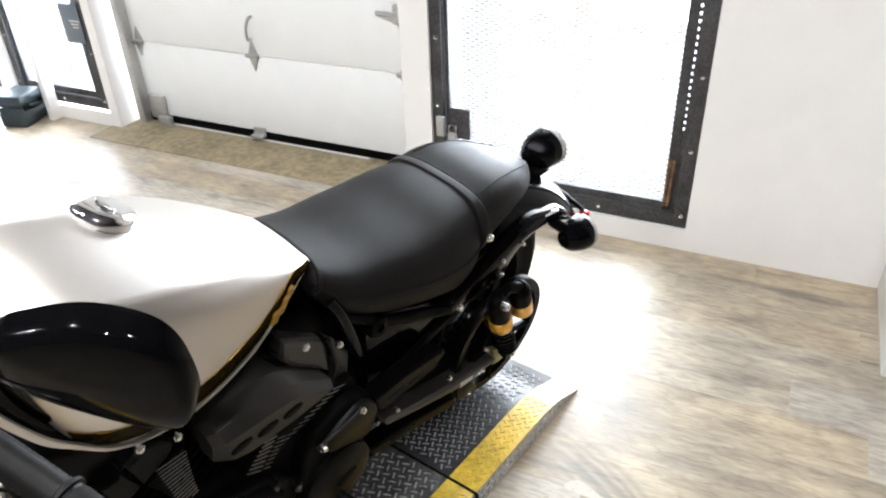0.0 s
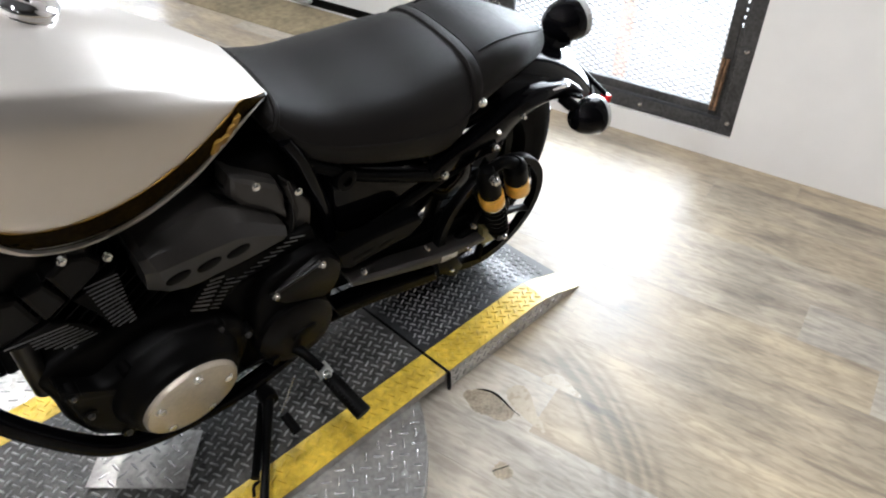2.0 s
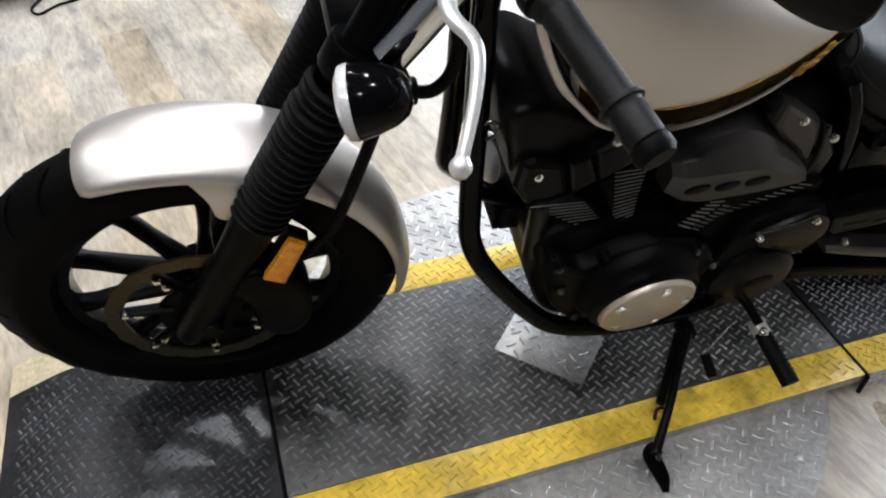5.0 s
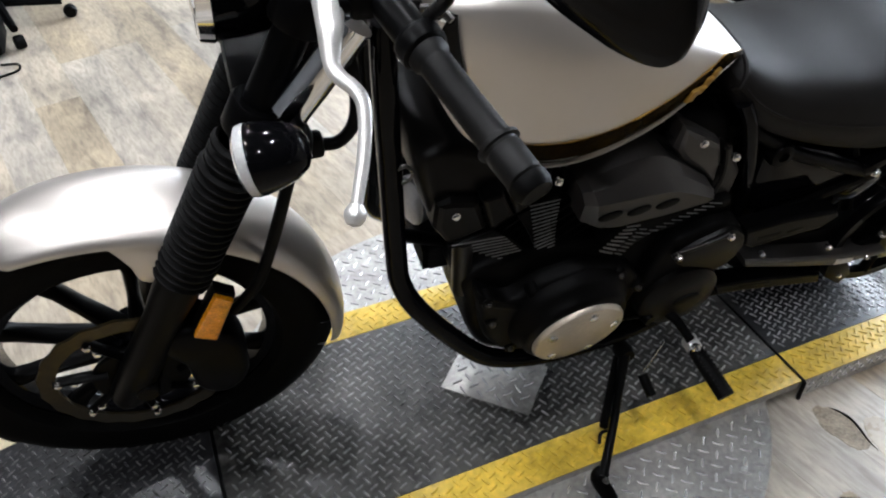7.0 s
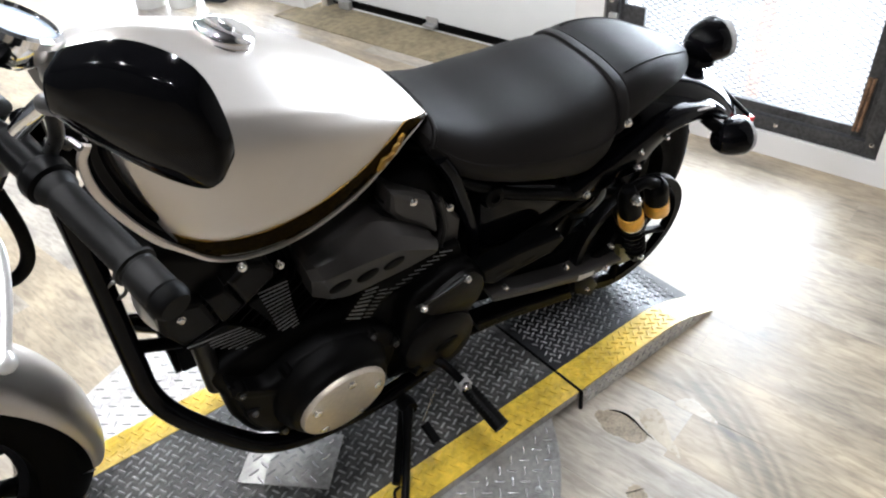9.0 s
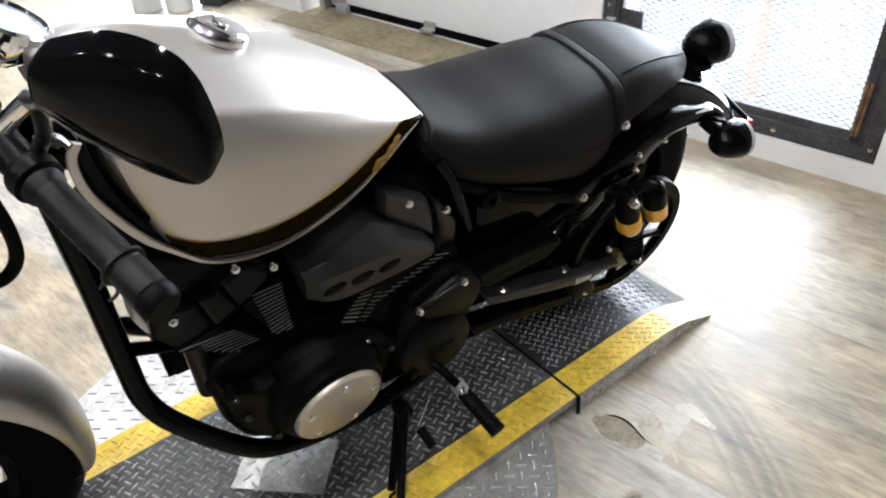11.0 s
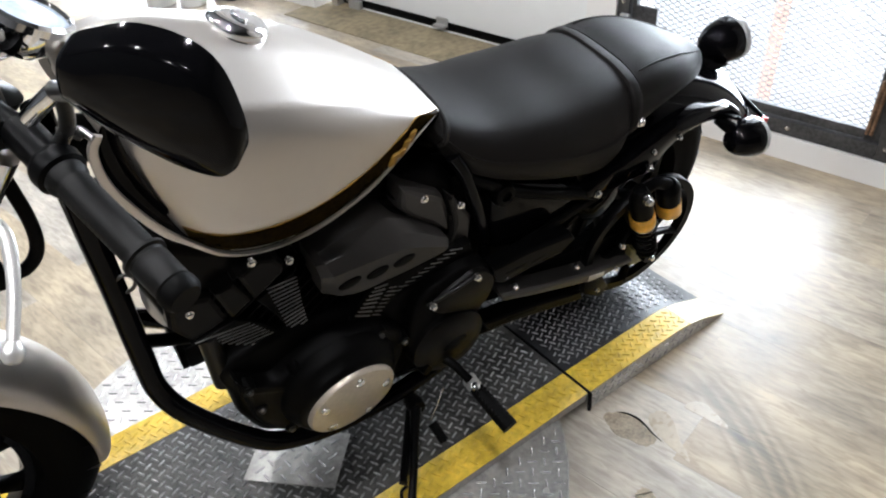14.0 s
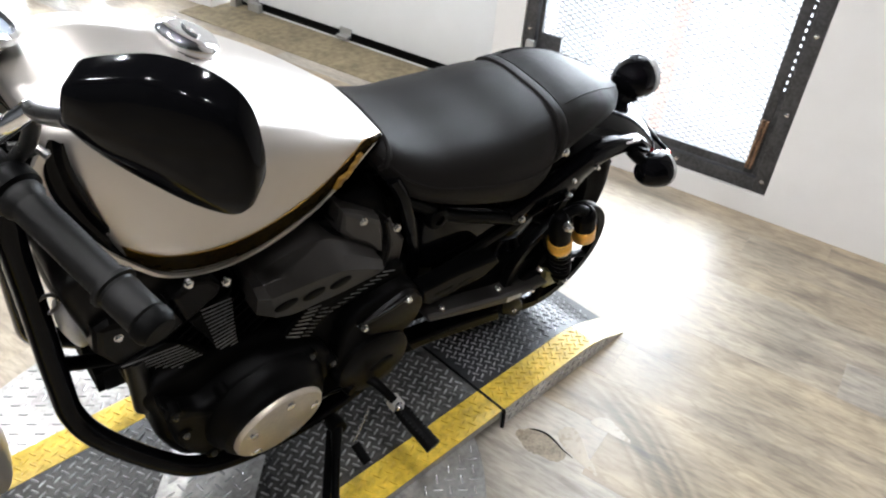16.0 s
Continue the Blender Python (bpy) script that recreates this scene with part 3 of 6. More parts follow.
def mesh_gate(s0, s1, n, lock):
    g = thing("mesh_gate", "dark steel security gate with expanded metal mesh, closed", "gate", "mesh gates", "structure", Matrix.Identity(4))
    z0, z1 = 0.085, 2.12
    part("frame_stile", wbox(s0, s0 + 0.045, n - 0.02, n + 0.012, z0, z1, 0.002), M_STEEL, g)
    part("frame_stile", wbox(s1 - 0.045, s1, n - 0.02, n + 0.012, z0, z1, 0.002), M_STEEL, g)
    part("frame_rail", wbox(s0 + 0.045, s1 - 0.045, n - 0.02, n + 0.01, z0, z0 + 0.05, 0.002), M_STEEL, g)
    part("frame_rail", wbox(s0 + 0.045, s1 - 0.045, n - 0.02, n + 0.01, z1 - 0.05, z1, 0.002), M_STEEL, g)
    # inner leaf: stiles with a row of light holes
    part("leaf_stile", wbox(s0 + 0.062, s0 + 0.095, n - 0.03, n - 0.005, z0 + 0.0505, z1 - 0.06, 0.002), M_STEEL, g)
    part("leaf_stile", wbox(s1 - 0.066, s1 - 0.05, n - 0.03, n - 0.005, z0 + 0.0505, z1 - 0.06, 0.002), M_STEEL, g)
    part("leaf_rail", wbox(s0 + 0.095, s1 - 0.066, n - 0.03, n - 0.004, z0 + 0.054, z0 + 0.085, 0.002), M_STEEL, g)
    strip = wbox(s0 + 0.0452, s0 + 0.0618, n - 0.026, n - 0.008, z0 + 0.052, z0 + 0.36)
    for k in range(66):
        z = z0 + 0.36 + k * 0.024
        merge(strip, wbox(s0 + 0.0452, s0 + 0.0618, n - 0.026, n - 0.008, z + 0.0115, z + 0.024))
    merge(strip, wbox(s0 + 0.0452, s0 + 0.0545, n - 0.025, n - 0.009, z0 + 0.36, z0 + 1.96))
    part("perforated_strip", strip, M_STEEL, g)
    mi = new("mesh_infill", expanded_mesh(s0 + 0.095, s1 - 0.066, z0 + 0.085, z1 - 0.06, n - 0.018))
    mi.parent = g
    tagged(mi, "dark expanded metal mesh", kind="stuff")
    for z in (0.15, 0.4, 0.66, 0.92, 1.3, 1.8):
        part("bolt", bolt(wpt(s0 + 0.022, n + 0.012, z - 0.02), (-0.979, -0.205, 0), 0.008, 0.006), M_BOLT, g)
        part("bolt", bolt(wpt(s1 - 0.022, n + 0.012, z + 0.02), (-0.979, -0.205, 0), 0.008, 0.006), M_BOLT, g)
    for s in (s0 + 0.32, s0 + 0.6):
        part("bolt", bolt(wpt(s, n + 0.01, z0 + 0.026), (-0.979, -0.205, 0), 0.008, 0.006), M_BOLT, g)
    if lock:
        part("lock_plate", wbox(s1 - 0.15, s1 - 0.066, n - 0.012, n + 0.002, 0.29, 0.41, 0.003), M_STEEL, g)
        part("slide_bolt", joined(wbox(s1 - 0.055, s1 - 0.02, n + 0.012, n + 0.03, 0.3, 0.38, 0.004)), M_ZINC, g, "zinc slide bolt")
        part("padlock", joined(wbox(s1 - 0.1, s1 - 0.065, n + 0.003, n + 0.022, 0.27, 0.315, 0.005)), M_ZINC, g, "small padlock")
        part("padlock_shackle", tube([wpt(s1 - 0.097, n + 0.012, 0.31), wpt(s1 - 0.095, n + 0.012, 0.345), wpt(s1 - 0.07, n + 0.012, 0.345), wpt(s1 - 0.068, n + 0.012, 0.31)], 0.0035, 8, 16), M_BOLT, g)
        for q, ss in ((0.0, 0.075), (1, 0.088)):
            part("drop_rod", tube([wpt(s0 + ss, n + 0.004, 0.16), wpt(s0 + ss - 0.004, n + 0.006, 0.34)], 0.006, 8), M_RUST, g, "rusty drop rod")
    return g


mesh_gate(0.047, 1.038, -0.02, True)
mesh_gate(2.957, 3.618, -0.14, False)

sign = thing("hanging_sign", "slate-blue sign plate with pale unreadable lettering on the gate", "sign", m=Matrix.Identity(4))
part("plate", wbox(2.985, 3.11, -0.122, -0.116, 0.43, 0.62, 0.003), M_SIGN, sign)
for z, a, b in ((0.535, 2.99, 3.06), (0.52, 3.0, 3.05), (0.505, 3.005, 3.04)):
    part("lettering_bar", wbox(a, b, -0.116, -0.1145, z, z + 0.008), M_LABEL, sign)

post = thing("white_post", "white boxed post standing on the floor by the gate", "post", m=Matrix.Identity(4))
part("shaft", wbox(3.325, 3.362, -0.12, -0.06, 0.0, 1.6, 0.006), M_WHITEPL, post)


def tool_case(s, n, w, d, h, ang):
    t = thing("tool_case", "dark blue-grey plastic tool case on the floor", "case", "tool cases", m=Matrix.Translation(wpt(s, n, 0)) @ Matrix.Rotation(ang, 4, "Z"))
    part("body", box(-w / 2, w / 2, -d / 2, d / 2, 0, h * 0.62, 0.016), M_BOX, t)
    part("lid", box(-w / 2 + 0.004, w / 2 - 0.004, -d / 2 + 0.004, d / 2 - 0.004, h * 0.625, h, 0.016), M_BOX, t)
    part("handle", tube([(-0.06, -d / 2 - 0.002, h * 0.6), (-0.05, -d / 2 - 0.035, h * 0.62), (0.05, -d / 2 - 0.035, h * 0.62), (0.06, -d / 2 - 0.002, h * 0.6)], 0.009, 8, 16), M_RUBBER, t)
    for x in (-w * 0.32, w * 0.32):
        part("latch", box(x - 0.02, x + 0.02, -d / 2 - 0.008, -d / 2 + 0.004, h * 0.52, h * 0.7, 0.003), M_RUBBER, t)
    return t


tool_case(3.47, -0.005, 0.19, 0.15, 0.17, 0.5)


def bucket(s, n, r, h):
    """A tapered pail with a rolled rim, a wire bail and a blue band."""
    b = thing("bucket", "white plastic bucket with a blue band on the floor", "bucket", "buckets", m=Matrix.Translation(wpt(s, n, 0)))
    part("body", lathe([(0.0, 0.0), (r * 0.84, 0.0), (r * 0.86, 0.006), (r * 0.98, h * 0.92), (r * 1.04, h * 0.93), (r * 1.04, h * 0.97), (r, h * 0.975)], (0, 0, 0), (0, 0, 1), 28), M_WHITEPL, b)
    part("lid", lathe([(r * 1.05, h * 0.965), (r * 1.06, h * 0.975), (r * 1.05, h), (r * 0.95, h), (r * 0.93, h * 0.985), (0.0, h * 0.985)], (0, 0, 0), (0, 0, 1), 28), M_WHITEPL, b, "white plastic lid")
    part("label_band", lathe([(r * 0.955, h * 0.62), (r * 0.966, h * 0.63), (r * 0.982, h * 0.8), (r * 0.973, h * 0.81)], (0, 0, 0), (0, 0, 1), 28), M_BLUE, b, "blue label band")
    part("bail", tube([(r * 1.04, 0, h * 0.9), (r * 0.9, -r * 0.55, h * 0.7), (0, -r * 1.05, h * 0.55), (-r * 0.9, -r * 0.55, h * 0.7), (-r * 1.04, 0, h * 0.9)], 0.0025, 6, 24), M_ZINC, b, "wire bail")
    return b


bucket(3.56, 0.2, 0.085, 0.23)
bucket(3.72, 0.3, 0.095, 0.27)

# white office furniture at the front end
desk = thing("white_cabinet", "white cabinet standing on the floor", "cabinet", m=Matrix.Translation((-1.98, 2.62, 0)) @ Matrix.Rotation(0.35, 4, "Z"))
part("side_panel", box(0.17, 0.19, -0.28, 0.3, 0.0, 0.74, 0.003), M_WHITEPL, desk)
part("body", box(-0.3, 0.168, -0.27, 0.3, 0.06, 0.72, 0.003), M_WHITEPL, desk)
part("top", box(-0.32, 0.2, -0.3, 0.32, 0.742, 0.768, 0.004), M_WHITEPL, desk)
bag = thing("office_chair", "black office chair on castors beside a cabinet", "chair", m=Matrix.Translation((-1.66, 2.86, 0)))
part("seat", box(-0.22, 0.22, -0.22, 0.22, 0.42, 0.5, 0.035), M_RUBBER, bag)
part("backrest", box(-0.2, 0.2, 0.18, 0.24, 0.55, 1.0, 0.03), M_RUBBER, bag)
part("back_bar", box(-0.03, 0.03, 0.2, 0.23, 0.4, 0.6, 0.005), M_RUBBER, bag)
part("column", lathe([(0.028, 0.09), (0.028, 0.42)], (0, 0, 0), (0, 0, 1), 14), M_SATIN, bag)
for k in range(5):
    a = k * 2 * math.pi / 5 - 1.3
    leg = part("leg", tube([(0, 0, 0.11), (0.25 * math.cos(a), 0.25 * math.sin(a), 0.075)], [0.025, 0.016], 8), M_SATIN, bag)
    part("castor", lathe([(0.0, -0.02), (0.024, -0.02), (0.028, -0.01), (0.028, 0.01), (0.024, 0.02), (0.0, 0.02)], (0.27 * math.cos(a), 0.27 * math.sin(a), 0.028), (math.sin(a), -math.cos(a), 0), 14), M_RUBBER, leg)
bp = thing("back_pack", "black fabric bag slumped on the floor", "bag", m=Matrix.Translation((-1.72, 2.6, 0)))
part("body", box(-0.11, 0.09, -0.1, 0.13, 0.0, 0.42, 0.05), M_RUBBER, bp)
cord = thing("power_cord", "dark power cord looped on the floor", "cable", m=Matrix.Identity(4))
part("cord", tube([(-1.66, 2.46, 0.006), (-1.6, 2.44, 0.006), (-1.6, 2.38, 0.006), (-1.68, 2.34, 0.006), (-1.74, 2.28, 0.006), (-1.77, 2.33, 0.006), (-1.74, 2.42, 0.006), (-1.7, 2.5, 0.01)], 0.005, 8, 48), M_RUBBER, cord)

stop = thing("door_stop", "small dark metal door stop at the foot of the wall pier", "door stop", m=Matrix.Translation(wpt(-0.66, 0.50, 0)))
part("base", lathe([(0.0, 0), (0.02, 0), (0.02, 0.006), (0.014, 0.012), (0.0, 0.013)], (0, 0, 0), (0, 0, 1), 18), M_ZINC, stop)
part("bumper", lathe([(0.0, 0.012), (0.015, 0.013), (0.019, 0.02), (0.017, 0.03), (0.009, 0.034), (0.0, 0.035)], (0, 0, 0), (0, 0, 1), 18), M_RUBBER, stop)

# recessed spotlights of the ceiling; the last is added to brighten the left wall
for k, (s, n) in enumerate(((1.2, 1.9), (0.0, 2.1), (2.4, 2.4), (0.9, 3.4), (-0.8, 3.3), (2.3, 3.9), (-0.3, 4.4), (3.4, 1.3))):
    p = wpt(s, n, H)
    cl = thing("ceiling_spotlight", "round recessed ceiling spotlight, lit", "lamp", "ceiling spotlights", m=Matrix.Translation(p))
    part("ring", lathe([(0.05, -0.001), (0.075, -0.001), (0.078, -0.006), (0.06, -0.012), (0.05, -0.008)], (0, 0, 0), (0, 0, 1), 24), M_WHITEPL, cl)
    part("bulb", lathe([(0.0, -0.004), (0.035, -0.004), (0.048, -0.003), (0.048, -0.001), (0.0, -0.001)], (0, 0, 0), (0, 0, 1), 20), M_BULB, cl)
    data = bpy.data.lights.new("spot_light", "AREA")
    data.shape, data.size, data.energy, data.color = "DISK", 0.1, 27.0, (1.0, 0.965, 0.925)
    lo = new("spot_light", data)
    lo.matrix_world = Matrix.Translation(p + Vector((0, 0, -0.03)))

# ---- the display platform ----
P = 0.065
TURN_Z = 0.036


def lugs(name, inside, z_at, material, parent, x0, x1, y0, y1, pitch=0.0232, lay=-40, big=1.0):
    """Raised lozenges of checker plate, laid crosswise by turns."""
    verts, faces = [], []
    pitch *= 0.92
    turn = radians(lay)
    n = int(math.hypot(x1 - x0, y1 - y0) / pitch / 2) + 2
    for i in range(-n, n):
        for j in range(-n, n):
            x = (x0 + x1) / 2 + (i * math.cos(turn) - j * math.sin(turn)) * pitch
            y = (y0 + y1) / 2 + (i * math.sin(turn) + j * math.cos(turn)) * pitch
            if not (x0 + 0.007 < x < x1 - 0.007 and y0 + 0.007 < y < y1 - 0.007 and inside(x, y)):
                continue
            a = turn if (i + j) % 2 else turn + radians(90)
            ca, sa = math.cos(a), math.sin(a)
            b = len(verts)
            for lx, ly, lz in ((-0.0118, 0, 0), (-0.0072, -0.0025, 0), (0.0072, -0.0025, 0), (0.0118, 0, 0), (0.0072, 0.0025, 0), (-0.0072, 0.0025, 0), (-0.0088, 0, 0.0022), (0.0088, 0, 0.0022), (0, -0.0016, 0.0026), (0, 0.0016, 0.0026)):
                lx, ly = lx * big, ly * big
                px, py = x + lx * ca - ly * sa, y + lx * sa + ly * ca
                verts.append((px, py, z_at(px, py) + lz))
            for f in ((0, 1, 6), (1, 2, 8), (1, 8, 6), (2, 7, 8), (2, 3, 7), (3, 4, 7), (4, 9, 7), (4, 5, 9), (5, 6, 9), (5, 0, 6), (6, 8, 9), (8, 7, 9)):
                faces.append(tuple(b + q for q in f))
    me = bpy.data.meshes.new(name)
    me.from_pydata(verts, [], faces)
    me.materials.append(material)
    ob = new(name, me)
    ob.parent = parent
    return tagged(ob, kind="stuff")


PW = 0.58
X_HINGE, X_FRONT = 0.0, -1.183
RAMP = [(0.0, P), (0.30, P - 0.001), (0.345, P - 0.005), (0.40, P - 0.018), (0.505, 0.006)]


def ramp_z(d):
    for (a, za), (b, zb) in zip(RAMP, RAMP[1:]):
        if d <= b:
            return za + (zb - za) * (d - a) / (b - a)
    return 0.006


def deck(x0, x1, y0, y1, zf, thick=0.004, steps=1):
    rings = []
    for k in range(steps + 1):
        x = x0 + (x1 - x0) * k / steps
        z = zf(x)
        rings.append([(x, y0, z - thick), (x, y1, z - thick), (x, y1, z), (x, y0, z)])
    return loft(rings)


ID4 = Matrix.Identity(4)
turntable = thing("turntable", "round bare checker-plate turntable lying on the floor", "turntable", m=ID4)
part("disc", lathe([(0.0, 0.0), (0.574, 0.0), (0.576, 0.004), (0.576, TURN_Z - 0.002), (0.574, TURN_Z), (0.0, TURN_Z)], (-0.59, 0.285, 0), (0, 0, 1), 96), M_SILVER, turntable)
lugs("raised_tread", lambda x, y: math.hypot(x + 0.59, y - 0.285) < 0.565 and (y < -0.012 or y > PW + 0.012), lambda x, y: TURN_Z, M_SILVERLUG, turntable, -1.2, 0.0, -0.3, 0.87, 0.029, big=1.02)
for k in range(12):
    a = k * math.pi / 6 + 0.2
    q = (-0.59 + 0.53 * math.cos(a), 0.285 + 0.53 * math.sin(a))
    if q[1] < -0.02 or q[1] > PW + 0.02:
        part("screw", bolt((*q, TURN_Z), (0, 0, 1), 0.007, 0.003), M_ZINC, turntable)

platform = thing("display_platform", "black checker-plate motorcycle platform with yellow edge stripes", "platform", m=ID4)
SW = 0.08
part("body", box(X_FRONT + 0.004, X_HINGE - 0.006, 0.003, PW - 0.003, TURN_Z + 0.001, P - 0.005), M_SILVER, platform, "bare plate platform edge")
part("deck", box(X_FRONT + 0.003, X_HINGE - 0.004, SW, PW - SW, P - 0.0045, P, 0.001), M_BLACKPLATE, platform, "black checker plate deck")
part("stripe", box(X_FRONT + 0.003, X_HINGE - 0.004, 0, SW - 0.001, P - 0.0045, P, 0.0012), M_YELLOW, platform, "scuffed yellow edge stripe")
part("stripe", box(X_FRONT + 0.003, X_HINGE - 0.004, PW - SW + 0.001, PW, P - 0.0045, P, 0.0012), M_YELLOW, platform, "scuffed yellow edge stripe")
lugs("raised_tread", lambda x, y: SW + 0.006 < y < PW - SW - 0.006, lambda x, y: P, M_LUG, platform, X_FRONT + 0.01, X_HINGE - 0.01, SW, PW - SW, 0.0212, lay=-65, big=0.92)
lugs("raised_tread", lambda x, y: True, lambda x, y: P, M_YELLOW, platform, X_FRONT + 0.01, X_HINGE - 0.01, 0.002, SW - 0.002, 0.0212, lay=-65, big=0.92)
lugs("raised_tread", lambda x, y: True, lambda x, y: P, M_YELLOW, platform, X_FRONT + 0.01, X_HINGE - 0.01, PW - SW + 0.002, PW - 0.002, 0.0212, lay=-65, big=0.92)
# bare patch plate screwed to the deck
PC, PA = (-0.598, 0.262), radians(-45)
patch_m = Matrix.Translation((PC[0], PC[1], P + 0.0028)) @ Matrix.Rotation(PA, 4, "Z")
patch = part("patch_plate", box(-0.097, 0.097, -0.069, 0.069, 0, 0.003, 0.0008, patch_m), M_SILVER, platform, "bare checker-plate patch")
tr = lugs("raised_tread", lambda x, y: abs(x) < 0.088 and abs(y) < 0.06, lambda x, y: 0.003, M_SILVERLUG, patch, -0.097, 0.097, -0.069, 0.069, 0.028, big=1.1)
tr.data.transform(patch_m)
part("screw", bolt(patch_m @ Vector((-0.085, -0.0, 0.003)), (0, 0, 1), 0.006, 0.003), M_ZINC, patch)


def ramp(name, x_at, label, tread):
    """A short ramp whose toe bends down to the floor; x_at gives x by distance from the hinge."""
    r = thing(name, label, "ramp", "platform ramps", m=ID4)
    toe = 0.36
    n = 12
    ds = [0.003 + (toe - 0.003) * k / n for k in range(n + 1)]
    dt = [toe + (0.505 - toe) * k / n for k in range(n + 1)]

    def strip(d, y0, y1, z_off=0.0, thick=0.004):
        return loft([[(x_at(q), y0, ramp_z(q) - thick + z_off), (x_at(q), y1, ramp_z(q) - thick + z_off), (x_at(q), y1, ramp_z(q) + z_off), (x_at(q), y0, ramp_z(q) + z_off)] for q in d])

    part("deck", strip(ds + dt[1:], SW, PW - SW), M_RAMPPLATE, r, "black checker plate deck", 60)
    for y0, y1 in ((0.0, SW - 0.001), (PW - SW + 0.001, PW)):
        part("stripe", strip(ds, y0, y1), M_YELLOW, r, "scuffed yellow edge stripe", 60)
        part("toe_plate", strip([toe + 0.001] + dt[1:], y0, y1), M_WORN, r, "worn pale toe plate", 60)
    for y in (0.002, PW - 0.006):
        o = [(x_at(q), ramp_z(q) - 0.004) for q in ds + dt[1:]] + [(x_at(0.505), 0.001), (x_at(0.003), 0.001)]
        part("cheek", slab(o, y, y + 0.004, 0.0005), M_SILVER, r, "bare checker-plate ramp cheek")
    ends = sorted((x_at(0.01), x_at(0.44)))
    ck = lugs("raised_tread", lambda x, z: 0.012 < z < ramp_z(abs(x - x_at(0.0))) - 0.012, lambda x, z: 0.0, M_SILVERLUG, r, ends[0], ends[1], -0.002, 0.07, 0.0185, big=0.8)
    ck.data.transform(Matrix(((1, 0, 0, 0), (0, 0, -1, 0.002), (0, 1, 0, 0), (0, 0, 0, 1))))
    xs = sorted((x_at(0.01), x_at(0.48)))
    dist = lambda x: abs(x - x_at(0.0))
    lugs("raised_tread", lambda x, y: True, lambda x, y: ramp_z(dist(x)), tread, r, xs[0], xs[1], SW + 0.004, PW - SW - 0.004, 0.0182, lay=-62, big=0.82)
    xs = sorted((x_at(0.01), x_at(0.36)))
    lugs("raised_tread", lambda x, y: True, lambda x, y: ramp_z(dist(x)), M_YELLOW, r, xs[0], xs[1], 0.002, SW - 0.002, 0.0182, big=0.82)
    lugs("raised_tread", lambda x, y: True, lambda x, y: ramp_z(dist(x)), M_YELLOW, r, xs[0], xs[1], PW - SW + 0.002, PW - 0.002, 0.0182, big=0.82)
    # hinge rod in the joint
    part("hinge_rod", tube([(x_at(-0.001), -0.004, P - 0.002), (x_at(-0.001), PW + 0.004, P - 0.002)], 0.0045, 8), M_RUBBER, r, "black hinge rod")
    part("hinge_end", tube([(x_at(-0.001), -0.004, P - 0.004), (x_at(0.001), -0.004, 0.008)], 0.005, 8), M_RUBBER, r, "black hinge end")
    return r


ramp("platform_ramp", lambda d: X_HINGE + d, "checker-plate ramp with yellow stripes and a worn toe", M_LUG)
ramp("platform_ramp", lambda d: X_FRONT - d, "checker-plate ramp with yellow stripes under the front wheel", M_SHADELUG)

# ---- the motorcycle: u runs to the tail, v to its right, w up ----
BIKE = Matrix.Translation((-1.223, 0.42, P)) @ Matrix.Rotation(radians(-4.5), 4, "Z") @ Matrix.Rotation(radians(10.5), 4, "X")
bike = thing("motorcycle", "silver and black cruiser motorcycle leaning on its side stand", "motorcycle", m=BIKE)


def bpart(name, bm, material, label="", parent=None, angle=40):
    return part(name, bm, material, parent or bike, label, angle)


